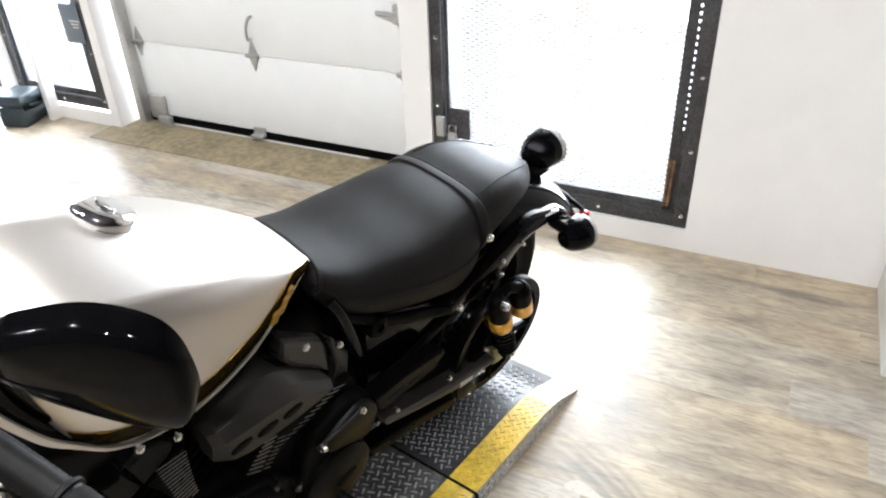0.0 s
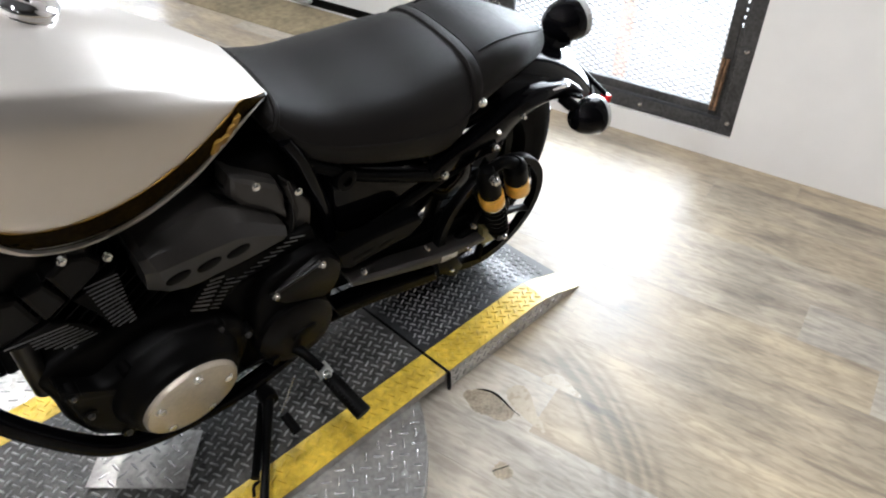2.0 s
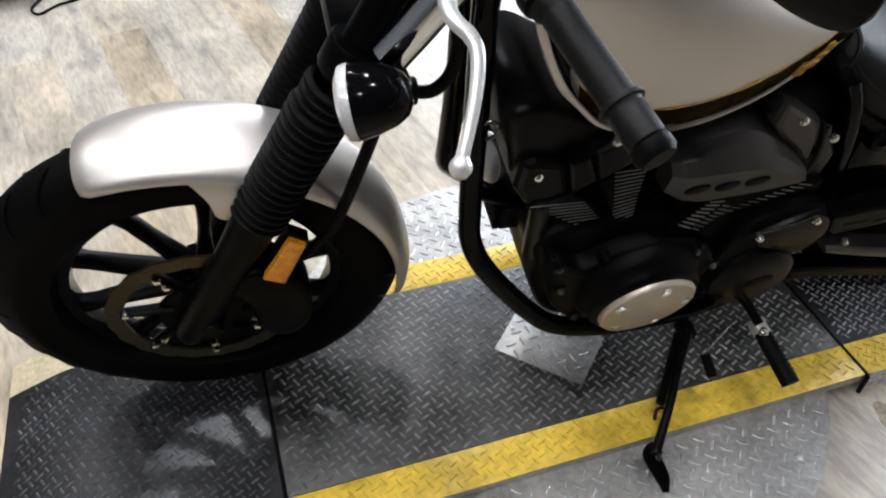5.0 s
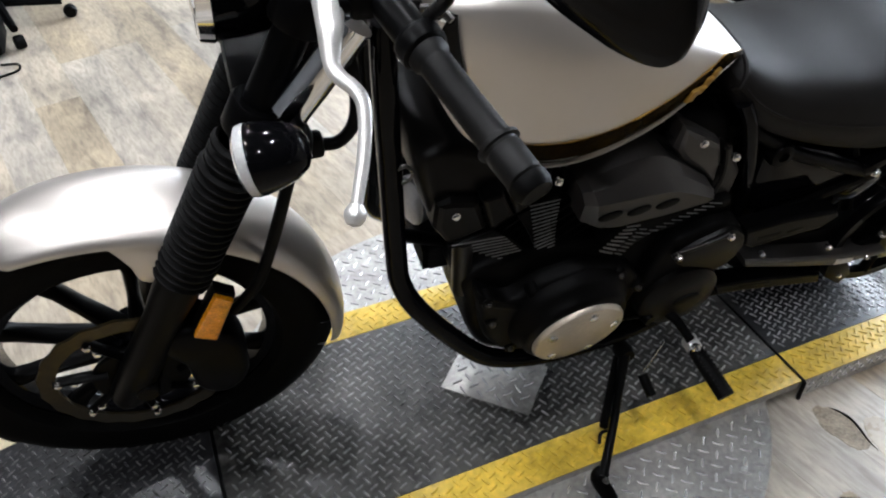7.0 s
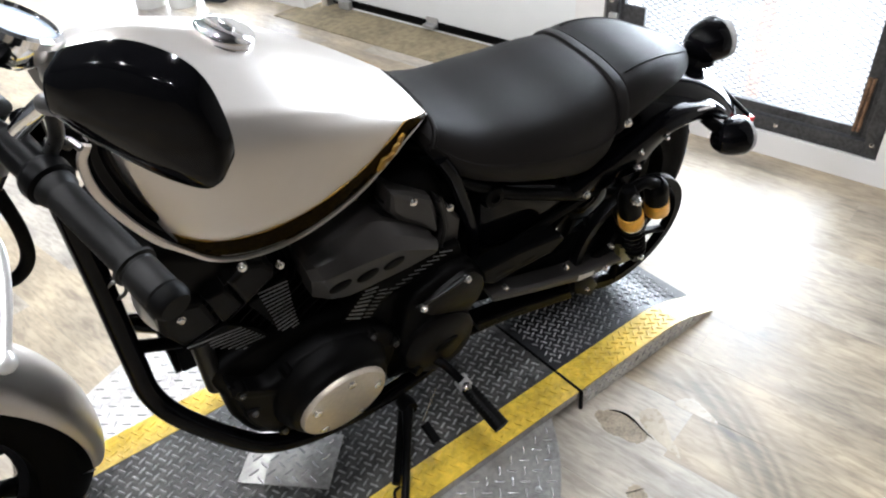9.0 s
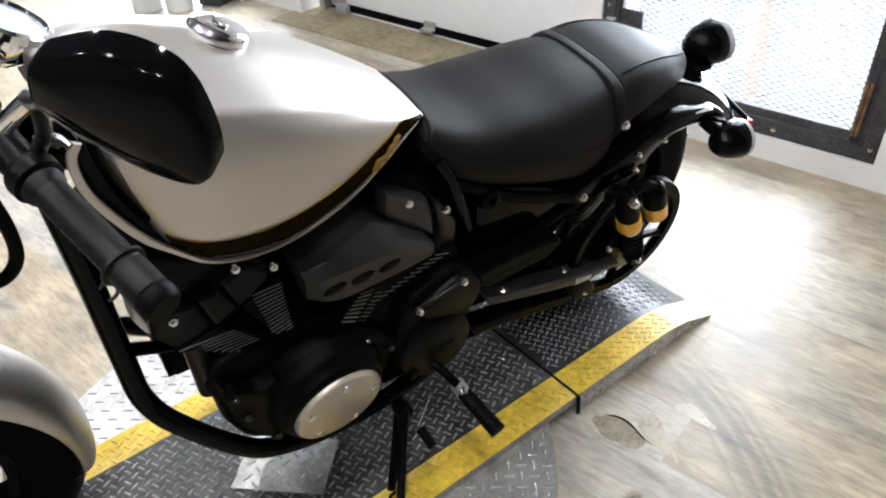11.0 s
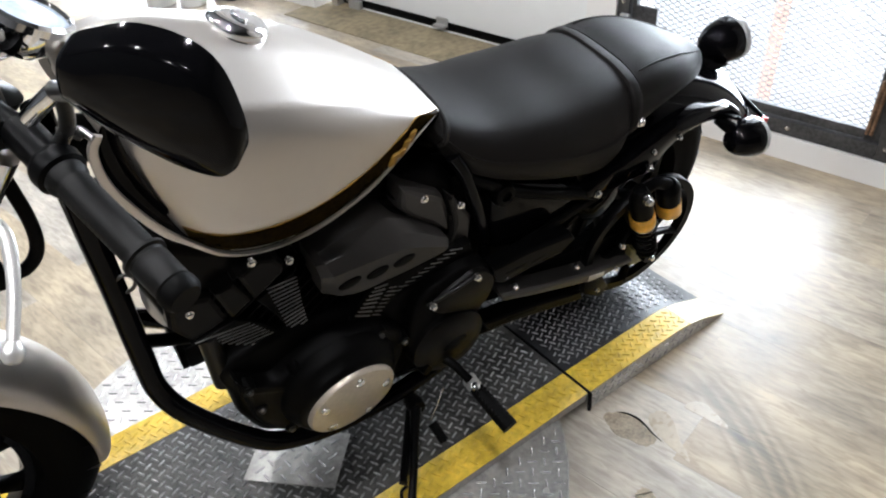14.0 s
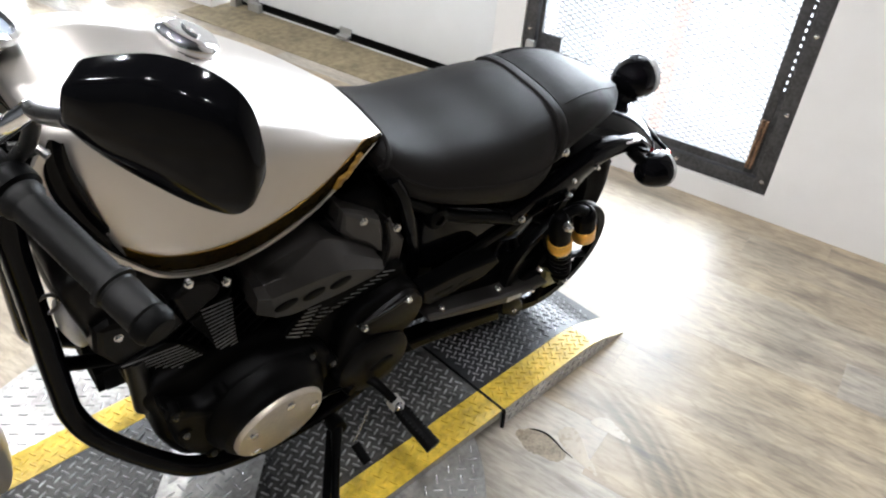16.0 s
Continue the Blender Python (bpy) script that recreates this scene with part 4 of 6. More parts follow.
# -- wheels --
def wheel(name, c, R, width, rim_r, spokes, label, hub=0.045):
    u, v, w = c
    ax = (0, 1, 0)
    hw = width / 2
    rim = lathe([(rim_r + 0.012, -hw * 0.62), (rim_r + 0.016, -hw * 0.66), (rim_r + 0.014, -hw * 0.5), (rim_r - 0.012, -hw * 0.34), (rim_r - 0.016, 0), (rim_r - 0.012, hw * 0.34),
                 (rim_r + 0.014, hw * 0.5), (rim_r + 0.016, hw * 0.66), (rim_r + 0.012, hw * 0.62), (rim_r + 0.002, 0), (rim_r + 0.012, -hw * 0.62)], c, ax, 72)
    merge(rim, lathe([(0, -0.05), (hub * 0.6, -0.05), (hub, -0.035), (hub, 0.035), (hub * 0.6, 0.05), (0, 0.05)], c, ax, 28))
    arms = []
    for k in range(spokes):
        a = 2 * math.pi * k / spokes + 0.15
        rings = []
        for f in (0.0, 0.25, 0.55, 0.85, 1.0):
            r = hub * 0.8 + (rim_r - 0.01 - hub * 0.8) * f
            wd = (0.016, 0.012, 0.009, 0.011, 0.018)[int(f * 4.01)]
            th = 0.022 - 0.008 * f
            ca, sa = math.cos(a), math.sin(a)
            rings.append([(u + r * ca - q * sa, v + y, w + r * sa + q * ca) for q, y in ((-wd, -th * 0.6), (-wd * 0.5, -th), (wd * 0.5, -th), (wd, -th * 0.6), (wd, th * 0.6), (wd * 0.5, th), (-wd * 0.5, th), (-wd, th * 0.6))])
        arms.append(loft(rings))
    ob = bpart(name, rim, M_GLOSS, label)
    for bm in arms:
        part("spoke", bm, M_SATIN, ob)
    prof = []
    for k in range(19):
        a = math.pi * (k / 18)
        prof.append((rim_r + 0.014 + (R - rim_r - 0.014) * math.sin(a) ** 0.75, -hw * math.cos(a) * (1.0 if abs(math.cos(a)) < 0.95 else 0.86)))
    prof.append((rim_r + 0.004, hw * 0.5))
    prof.insert(0, (rim_r + 0.004, -hw * 0.5))
    part("tyre", lathe(prof, c, ax, 96), M_TYRE, ob, "black road tyre")
    # tread grooves as thin raised-edge channels
    tg = bmesh.new()
    for k in range(28):
        for sgn in (-1, 1):
            a0 = 2 * math.pi * (k + (0.5 if sgn > 0 else 0)) / 28
            pts = []
            for f in range(6):
                q = f / 5
                vv = sgn * hw * (0.12 + 0.72 * q)
                cs = min(1.0, abs(vv) / hw)
                rr = rim_r + 0.014 + (R - rim_r - 0.014) * math.sin(math.acos(cs)) ** 0.75 + 0.0006
                a = a0 + 0.16 * q
                pts.append((u + rr * math.cos(a), v + vv, w + rr * math.sin(a)))
            merge(tg, tube(pts, [0.0012, 0.002, 0.0022, 0.0022, 0.002, 0.001], 5))
    tagged(part("tread_groove", tg, M_GLOSS, ob), kind="stuff")
    return ob


FW, RW = (-0.004, -0.018, 0.333), (1.46, 0.0, 0.325)
fw = wheel("front_wheel", FW, 0.333, 0.104, 0.218, 10, "satin black cast front wheel")
rw = wheel("rear_wheel", RW, 0.322, 0.15, 0.188, 10, "satin black cast rear wheel", 0.06)


def brake_disc(c, v, r_out, r_in):
    bm = bmesh.new()
    n = 80
    ring = []
    for k in range(n):
        a = 2 * math.pi * k / n
        wob = 0.0018 * math.cos(20 * a)
        ring.append((a, r_out + wob, r_in + wob * 0.5))
    rings = [[(c[0] + ro * math.cos(a), v, c[2] + ro * math.sin(a)) for a, ro, ri in ring], [(c[0] + ro * math.cos(a), v + 0.005, c[2] + ro * math.sin(a)) for a, ro, ri in ring],
             [(c[0] + ri * math.cos(a), v + 0.005, c[2] + ri * math.sin(a)) for a, ro, ri in ring], [(c[0] + ri * math.cos(a), v, c[2] + ri * math.sin(a)) for a, ro, ri in ring]]
    rings.append(rings[0])
    loft(rings, bm, caps=False)
    return bm


part("brake_disc", brake_disc((FW[0] - 0.004, FW[1], FW[2] + 0.006), -0.096, 0.148, 0.122), M_BRASS, fw, "bronze-tinted wavy brake disc")
part("disc_carrier", lathe([(0.03, -0.004), (0.075, -0.004), (0.078, 0), (0.075, 0.006), (0.03, 0.01)], (FW[0], -0.091, FW[2]), (0, 1, 0), 32), M_SATIN, fw)
for k in range(7):
    a = 2 * math.pi * k / 7 + 0.2
    ca, sa = math.cos(a), math.sin(a)
    for r in (0.097, 0.119):
        part("disc_button", bolt((FW[0] - 0.004 + r * ca, -0.101, FW[2] + 0.005 + r * sa), (0, -1, 0), 0.007, 0.0045), M_BOLT, fw)
    part("disc_spider", tube([(FW[0] + 0.055 * math.cos(a - 0.25), -0.092, FW[2] + 0.055 * math.sin(a - 0.25)), (FW[0] - 0.003 + 0.128 * ca, -0.095, FW[2] + 0.005 + 0.128 * sa)], [0.012, 0.010], 8, flat=0.5), M_SATIN, fw)
part("axle_cap", lathe([(0.0, -0.02), (0.016, -0.02), (0.02, -0.014), (0.02, 0.02)], (0, -0.115, FW[2]), (0, 1, 0), 20), M_SATIN, fw)
PV = -0.160
pulley = lathe([(0.138, -0.010), (0.150, -0.010), (0.157, -0.011), (0.1585, -0.008), (0.1585, 0.008), (0.157, 0.011), (0.138, 0.010), (0.136, 0.0), (0.138, -0.010)], (RW[0] + 0.003, PV, RW[2] - 0.006), (0, 1, 0), 80)
merge(pulley, lathe([(0.0, -0.012), (0.05, -0.012), (0.056, -0.006), (0.056, 0.03), (0.0, 0.03)], (RW[0] + 0.003, PV, RW[2] - 0.006), (0, 1, 0), 32))
for k in range(5):
    a = 2 * math.pi * k / 5 + 0.9
    merge(pulley, tube([(RW[0] + 0.003 + r * math.cos(a), PV, RW[2] - 0.006 + r * math.sin(a)) for r in (0.045, 0.10, 0.142)], [0.016, 0.011, 0.013], 8, flat=0.5))
part("belt_pulley", pulley, M_SATIN, rw, "black spoked belt pulley")

# -- forks --
RAKE = Vector((0.283, 0, 0.524)).normalized()


def on_fork(w, v=0.0, off=0.0):
    """A place on the fork line at height w; off moves it forward, square to the line."""
    t = (w - 0.308) / RAKE.z
    return Vector((-0.033, v, 0.308)) + RAKE * t + Vector((-RAKE.z, 0, RAKE.x)) * off


for v, back in ((-0.103, 0.0), (0.095, 0.05)):
    aft = Vector((back, 0, 0))
    fk = bpart("fork_leg", lathe([(0.0, -0.02), (0.022, -0.02), (0.03, 0.0), (0.031, 0.1), (0.029, 0.2), (0.033, 0.26), (0.034, 0.3), (0.0, 0.3)], on_fork(0.308, v) + aft, RAKE, 28), M_SATIN, "satin black fork leg")
    prof = [(0.033, 0.0)]
    for k in range(19):
        h = 0.004 + k * 0.0135
        r = 0.041 if k < 16 else 0.037
        prof += [(r - 0.008, h), (r, h + 0.0045), (r, h + 0.008), (r - 0.008, h + 0.0125)]
    prof.append((0.033, 0.262))
    part("gaiter", lathe(prof, on_fork(0.565, v) + aft, RAKE, 32), M_RUBBER, fk, "ribbed black rubber fork gaiter")
    part("stanchion", lathe([(0.0215, 0), (0.0215, 0.2), (0.0, 0.2)], on_fork(0.8, v) + aft, RAKE, 20), M_SATIN, fk)
part("brake_caliper", slab([(0.03, 0.44), (0.1, 0.46), (0.155, 0.40), (0.16, 0.31), (0.12, 0.265), (0.075, 0.29), (0.065, 0.37)], -0.06, -0.125, 0.012, 36), M_SATIN, fk, "black brake caliper")
rf = bpart("side_reflector", slab([(0.097, 0.45), (0.128, 0.43), (0.167, 0.516), (0.145, 0.535)], -0.118, -0.129, 0.003), M_ORANGE, "amber rectangular fork reflector")
part("reflector_mount", slab([(0.094, 0.448), (0.130, 0.424), (0.172, 0.518), (0.145, 0.542)], -0.10, -0.1195, 0.002), M_SATIN, rf)
for z, nm in ((0.83, "lower_clamp"), (0.965, "upper_clamp")):
    p = on_fork(z)
    bm = bmesh.new()
    for sg in (-1, 1):
        merge(bm, lathe([(0.0, -0.022), (0.032, -0.022), (0.034, -0.018), (0.034, 0.018), (0.032, 0.022), (0.0, 0.022)], on_fork(z, 0.103 * sg), RAKE, 24))
    merge(bm, box(p.x - 0.02, p.x + 0.075, -0.095, 0.095, z - 0.02, z + 0.02, 0.01))
    bpart(nm, bm, M_SATIN)
bpart("steering_head", lathe([(0.0, -0.09), (0.032, -0.09), (0.035, -0.07), (0.03, -0.05), (0.03, 0.06), (0.036, 0.08), (0.0, 0.09)], on_fork(0.9) + Vector((0.06, 0, -0.02)), RAKE, 24), M_SATIN)

# -- front mudguard: a curved shell round the wheel --
def guard(c, R0, half, a0, a1, n, drop, name, material, label, thick=0.003, side=14):
    """A mudguard round c from angle a0 to a1, with rolled sides."""
    outer = []
    for k in range(n + 1):
        f = k / n
        a = radians(a0 + (a1 - a0) * f)
        sh = math.sin(math.pi * min(1, max(0, f))) ** 0.35
        row = []
        for j in range(side + 1):
            q = -1 + 2 * j / side
            hv = half * (0.72 + 0.28 * sh)
            vv = hv * math.sin(q * math.pi / 2 * 1.0)
            rr = R0 - drop * (1 - math.cos(q * math.pi / 2)) * (0.75 + 0.25 * sh) - 0.008 * (1 - sh)
            row.append((c[0] + rr * math.cos(a), c[1] + vv, c[2] + rr * math.sin(a)))
        outer.append(row)
    bm = bmesh.new()
    grids = []
    for off in (0.0, thick):
        g = []
        for row in outer:
            g.append([bm.verts.new((c[0] + (p[0] - c[0]) * (1 - off / R0), c[1] + (p[1] - c[1]) * (1 - off / half), c[2] + (p[2] - c[2]) * (1 - off / R0))) for p in row])
        grids.append(g)
    for g in grids:
        for r0, r1 in zip(g, g[1:]):
            for j in range(side):
                bm.faces.new((r0[j], r0[j + 1], r1[j + 1], r1[j]))
    a, b = grids
    for i in range(n):
        for j in (0, side):
            bm.faces.new((a[i][j], a[i + 1][j], b[i + 1][j], b[i][j]))
    for i in (0, n):
        for j in range(side):
            bm.faces.new((a[i][j], a[i][j + 1], b[i][j + 1], b[i][j]))
    return bpart(name, bm, material, label, angle=60)


ff = guard((FW[0] + 0.002, FW[1], FW[2] - 0.003), 0.347, 0.080, 110, -11, 54, 0.034, "front_mudguard", M_PAINT, "pearl silver front mudguard")
part("stay", slab([(0.012, 0.652), (0.032, 0.624), (0.047, 0.602), (0.056, 0.566), (0.105, 0.556), (0.14, 0.565), (0.165, 0.580), (0.15, 0.62), (0.09, 0.652)], -0.092, -0.0985, 0.003, 40, place=lambda a, v, b: (a, v + max(0.0, b - 0.606) * 0.5, b)), M_PAINT, ff, "silver mudguard side flap")
part("stay_bolt", bolt((0.095, -0.099, 0.572), (0, -1, 0), 0.007, 0.005), M_BOLT, ff)

# -- front signals, headlamp, hose --
def bullet_signal(name, p, axis, r, length, lens_mat, stalk, label, face=True):
    """A bullet-shaped turn signal whose lens faces along the axis."""
    s = bpart(name, lathe([(0.0, -length), (r * 0.3, -length * 0.985), (r * 0.56, -length * 0.9), (r * 0.8, -length * 0.66), (r * 0.95, -length * 0.32), (r * 1.03, 0.0), (r, 0.004), (0.0, 0.004)], p, axis, 32), M_GLOSS, label)
    part("lens", lathe([(r * 1.03, 0.0025), (r * 1.04, 0.006), (r * 1.0, 0.013), (r * 0.8, 0.018), (r * 0.45, 0.021), (0.0, 0.022)], p, axis, 32), lens_mat, s, "clear signal lens")
    part("stalk", tube(stalk, [0.014] * (len(stalk) - 1) + [0.011], 12, 16), M_SATIN, s)
    return s


for sg in (-1, 1):
    bullet_signal("turn_signal", (0.241, 0.205 * sg, 0.856), (-0.95, -0.14 * sg, -0.2), 0.0395, 0.058, M_LENS, [(0.285, 0.2 * sg, 0.838), (0.295, 0.15 * sg, 0.83), (0.29, 0.11 * sg, 0.825)], "black bullet turn signal with clear lens")
hl = bpart("headlamp", lathe([(0.0, -0.13), (0.03, -0.128), (0.062, -0.11), (0.086, -0.07), (0.096, -0.02), (0.098, 0.015), (0.0, 0.015)], (0.245, 0.0, 0.985), (-1, 0, 0.06), 40), M_GLOSS, "gloss black round headlamp")
part("bezel", lathe([(0.096, 0.012), (0.1, 0.016), (0.098, 0.032), (0.09, 0.034), (0.09, 0.02)], (0.245, 0.0, 0.985), (-1, 0, 0.06), 40), M_CHROME, hl, "chrome bezel")
part("lens", lathe([(0.092, 0.016), (0.09, 0.028), (0.06, 0.036), (0.0, 0.04)], (0.245, 0.0, 0.985), (-1, 0, 0.06), 40), lens_glass("headlamp_glass", (0.95, 0.93, 0.9)), hl)
bpart("brake_hose", tube([(0.30, -0.07, 0.80), (0.287, -0.092, 0.745), (0.276, -0.1, 0.71), (0.256, -0.1, 0.645), (0.238, -0.1, 0.591), (0.221, -0.1, 0.544), (0.2, -0.098, 0.50), (0.16, -0.095, 0.45)], 0.009, 10, 40), M_RUBBER, "black rubber brake hose")
bpart("cable", tube([(0.313, -0.12, 0.784), (0.343, -0.12, 0.781), (0.364, -0.12, 0.805), (0.370, -0.12, 0.85), (0.365, -0.11, 0.91), (0.36, -0.09, 0.97)], 0.0085, 10, 40), M_RUBBER, "black control cable")
bpart("cable_clip", box(0.30, 0.325, -0.132, -0.108, 0.768, 0.80, 0.006), M_SATIN)
bpart("fork_cover_tube", tube([(0.287, -0.134, 0.85), (0.328, -0.134, 0.902), (0.37, -0.134, 0.957)], 0.0225, 20, 8), M_CHROME, "bright riser tube")

# -- handlebar and controls --
hb = bpart("handlebar", tube([(0.464, -0.38, 0.945), (0.425, -0.25, 0.974), (0.402, -0.17, 0.996), (0.37, -0.11, 1.006), (0.345, -0.05, 1.0), (0.345, 0.05, 1.0), (0.37, 0.11, 1.006), (0.402, 0.17, 0.996), (0.425, 0.25, 0.974), (0.464, 0.38, 0.945)], 0.0135, 16, 60), M_SATIN, "satin black handlebar")
for sg in (-1, 1):
    prof, L = [(0.0, 0.0), (0.016, 0.0), (0.0188, 0.003), (0.019, 0.036), (0.0178, 0.038), (0.0185, 0.041), (0.0225, 0.042), (0.0225, 0.046), (0.018, 0.048)], 0.17
    for k in range(16):
        h = 0.05 + k * 0.0068
        prof += [(0.0172, h), (0.0178, h + 0.003)]
    prof += [(0.021, L - 0.010), (0.021, L - 0.002), (0.0, L)]
    g = part("grip", lathe(prof, (0.467, 0.39 * sg, 0.942), (-0.28, -0.935 * sg, 0.218), 24), M_GRIP, hb, "black rubber grip")
    part("bar_end", lathe([(0.0, -0.012), (0.016, -0.012), (0.02, -0.006), (0.02, 0.004), (0.0, 0.004)], (0.468, 0.394 * sg, 0.941), (-0.28, -0.935 * sg, 0.218), 20), M_RUBBER, hb)
    sw = part("switch_box", lathe([(0.0, 0.168), (0.022, 0.168), (0.0255, 0.171), (0.0262, 0.184), (0.0245, 0.19), (0.0205, 0.193), (0.0195, 0.2), (0.0195, 0.238), (0.0175, 0.246), (0.0, 0.247)], (0.467, 0.39 * sg, 0.942), (-0.28, -0.935 * sg, 0.218), 28), M_SATIN, hb, "black switch housing with a raised collar")
    part("perch", joined(box(-0.018, 0.018, -0.015, 0.015, -0.02, 0.016, 0.008, Matrix.Translation((0.378, 0.15 * sg, 0.996))), tube([(0.378, 0.15 * sg, 0.99), (0.35, 0.15 * sg, 0.992)], 0.012, 12)), M_SATIN, hb, "black lever perch")
    part("choke_tab", joined(tube([(0.43, 0.176 * sg, 0.992), (0.449, 0.184 * sg, 0.992), (0.458, 0.196 * sg, 0.985)], 0.0042, 8, 8), bolt((0.449, 0.184 * sg, 0.988), (0.4, 0.5 * sg, 0.6), 0.0065, 0.006)), M_DARKBOLT, hb, "small dark thumb tab")
    lv = part("lever", tube([(0.342, 0.14 * sg, 0.992), (0.337, 0.175 * sg, 0.985), (0.330, 0.205 * sg, 0.966), (0.334, 0.219 * sg, 0.957), (0.347, 0.233 * sg, 0.948), (0.351, 0.250 * sg, 0.937), (0.341, 0.285 * sg, 0.912), (0.321, 0.328 * sg, 0.882)], [0.016, 0.014, 0.0092, 0.0085, 0.008, 0.0074, 0.0066, 0.006], 12, 48, flat=0.7), M_ALU, hb, "bare aluminium control lever")
    part("lever_ball", lathe([(0.0, -0.012), (0.007, -0.010), (0.0112, -0.003), (0.0112, 0.003), (0.007, 0.010), (0.0, 0.012)], (0.319, 0.332 * sg, 0.878), (-0.35, 0.7 * sg, -0.55), 18), M_ALU, lv)
    part("mirror_stem", tube([(0.43, 0.2 * sg, 0.995), (0.439, 0.225 * sg, 1.028), (0.441, 0.25 * sg, 1.066), (0.438, 0.275 * sg, 1.097), (0.436, 0.32 * sg, 1.122), (0.442, 0.366 * sg, 1.147)], 0.0075, 12, 28), M_DARKBOLT, hb, "dark mirror stem")
    # bright bar drawn for the lit top edge of the black perch block
    part("lit_perch_edge", tube([(0.411, 0.25 * sg, 1.062), (0.424, 0.266 * sg, 1.082), (0.438, 0.277 * sg, 1.098)], 0.0085, 12, 10), M_CHROME, hb, "bright bar for the lit top edge of the perch")

MIRROR = [(-0.006, 0.020), (0.002, 0.045), (0.030, 0.060), (0.061, 0.071), (0.090, 0.072), (0.114, 0.065), (0.127, 0.053), (0.135, 0.034), (0.141, 0.002), (0.138, -0.023), (0.122, -0.036), (0.092, -0.036), (0.062, -0.028), (0.034, -0.018), (0.012, -0.006), (-0.004, 0.008)]
MIRROR = [(0.066 + (x - 0.066) * 0.93, 0.019 + (y - 0.019) * 0.87) for x, y in MIRROR]
for sg in (-1, 1):
    place = (lambda a, v, b, sg=sg: (0.441 + a * 0.63 - v * 0.72, (0.366 + a * 0.78 + v * 0.60) * sg, 1.142 + b - v * 0.35))
    mr = bpart("mirror", slab(MIRROR, -0.012, 0.012, 0.007, 64, dome=0.005, place=place), M_GLOSS, "gloss black teardrop mirror")
    part("mirror_glass", slab([(0.066 + (x - 0.066) * 0.92, 0.018 + (y - 0.018) * 0.9) for x, y in MIRROR], -0.0125, -0.0145, 0.0006, 56, place=place), M_CHROME, mr, "mirror glass")

# -- speedometer --
SPC, SPA = (0.452, 0.0, 1.030), (0.55, 0, 0.84)
sp = bpart("speedometer", lathe([(0.0, -0.045), (0.026, -0.044), (0.042, -0.028), (0.047, -0.004), (0.0, -0.004)], SPC, SPA, 32), M_CHROME, "chrome speedometer shell")
part("bezel", lathe([(0.044, -0.006), (0.050, -0.004), (0.050, 0.005), (0.045, 0.008), (0.043, 0.002)], SPC, SPA, 36), M_CHROME, sp)
part("dial_glass", lathe([(0.044, -0.002), (0.044, 0.003), (0.0, 0.004)], SPC, SPA, 32), M_DIAL, sp, "dial glass tinted pale blue-grey for its reflection")
bpart("bar_clamp", joined(box(0.315, 0.375, -0.05, -0.02, 0.96, 1.02, 0.008), box(0.315, 0.375, 0.02, 0.05, 0.96, 1.02, 0.008)), M_CHROME, "polished bar clamp")
bpart("speedometer_bracket", tube([(0.36, 0, 1.0), (0.40, 0, 0.995), (0.435, 0, 1.0)], 0.012, 12, 10), M_CHROME, "polished speedometer bracket")

# -- fuel tank --
TANK = [  # u low, u top, w low, w top, half width, shoulder height share
    (0.540, 0.456, 0.765, 0.955, 0.105, 0.62), (0.530, 0.462, 0.745, 0.982, 0.122, 0.62), (0.552, 0.500, 0.722, 0.998, 0.142, 0.64), (0.590, 0.560, 0.704, 0.998, 0.156, 0.66),
    (0.650, 0.640, 0.697, 0.972, 0.163, 0.68), (0.720, 0.720, 0.703, 0.938, 0.160, 0.70), (0.800, 0.800, 0.722, 0.892, 0.146, 0.72), (0.865, 0.870, 0.746, 0.846, 0.126, 0.72),
    (0.915, 0.925, 0.765, 0.806, 0.105, 0.68), (0.955, 0.965, 0.770, 0.776, 0.082, 0.6), (0.970, 0.978, 0.755, 0.757, 0.06, 0.6)]
TANK = [tuple(r) for r in catmull(TANK, 41)]


def tank_ring(r, n=45):
    """Half outline of a tank section from its bottom edge to the crown, mirrored."""
    ub, ut, wl, wt, h, sh = r
    hgt = max(wt - wl, 0.004)
    ws = wl + hgt * sh
    top = wt - ws
    half = [(-h * 0.55, wl + hgt * 0.06), (-h * 0.90, wl), (-h * 0.985, wl + hgt * 0.14), (-h, wl + hgt * 0.34), (-h * 0.982, ws - hgt * 0.12), (-h * 0.94, ws + hgt * 0.01), (-h * 0.865, ws + top * 0.34), (-h * 0.815, ws + top * 0.46), (-h * 0.74, ws + top * 0.535), (-h * 0.5, ws + top * 0.73), (-h * 0.25, ws + top * 0.91), (0, wt)]
    return [(ub + (ut - ub) * (q[1] - wl) / hgt, q[0], q[1]) for q in catmull(half, n)]


rings = []
for r in TANK:
    left = tank_ring(r)
    rings.append(left + [(p[0], -p[1], p[2]) for p in left[-2::-1]])
tank = bpart("fuel_tank", loft(rings), M_PAINT, "pearl silver fuel tank", angle=70)
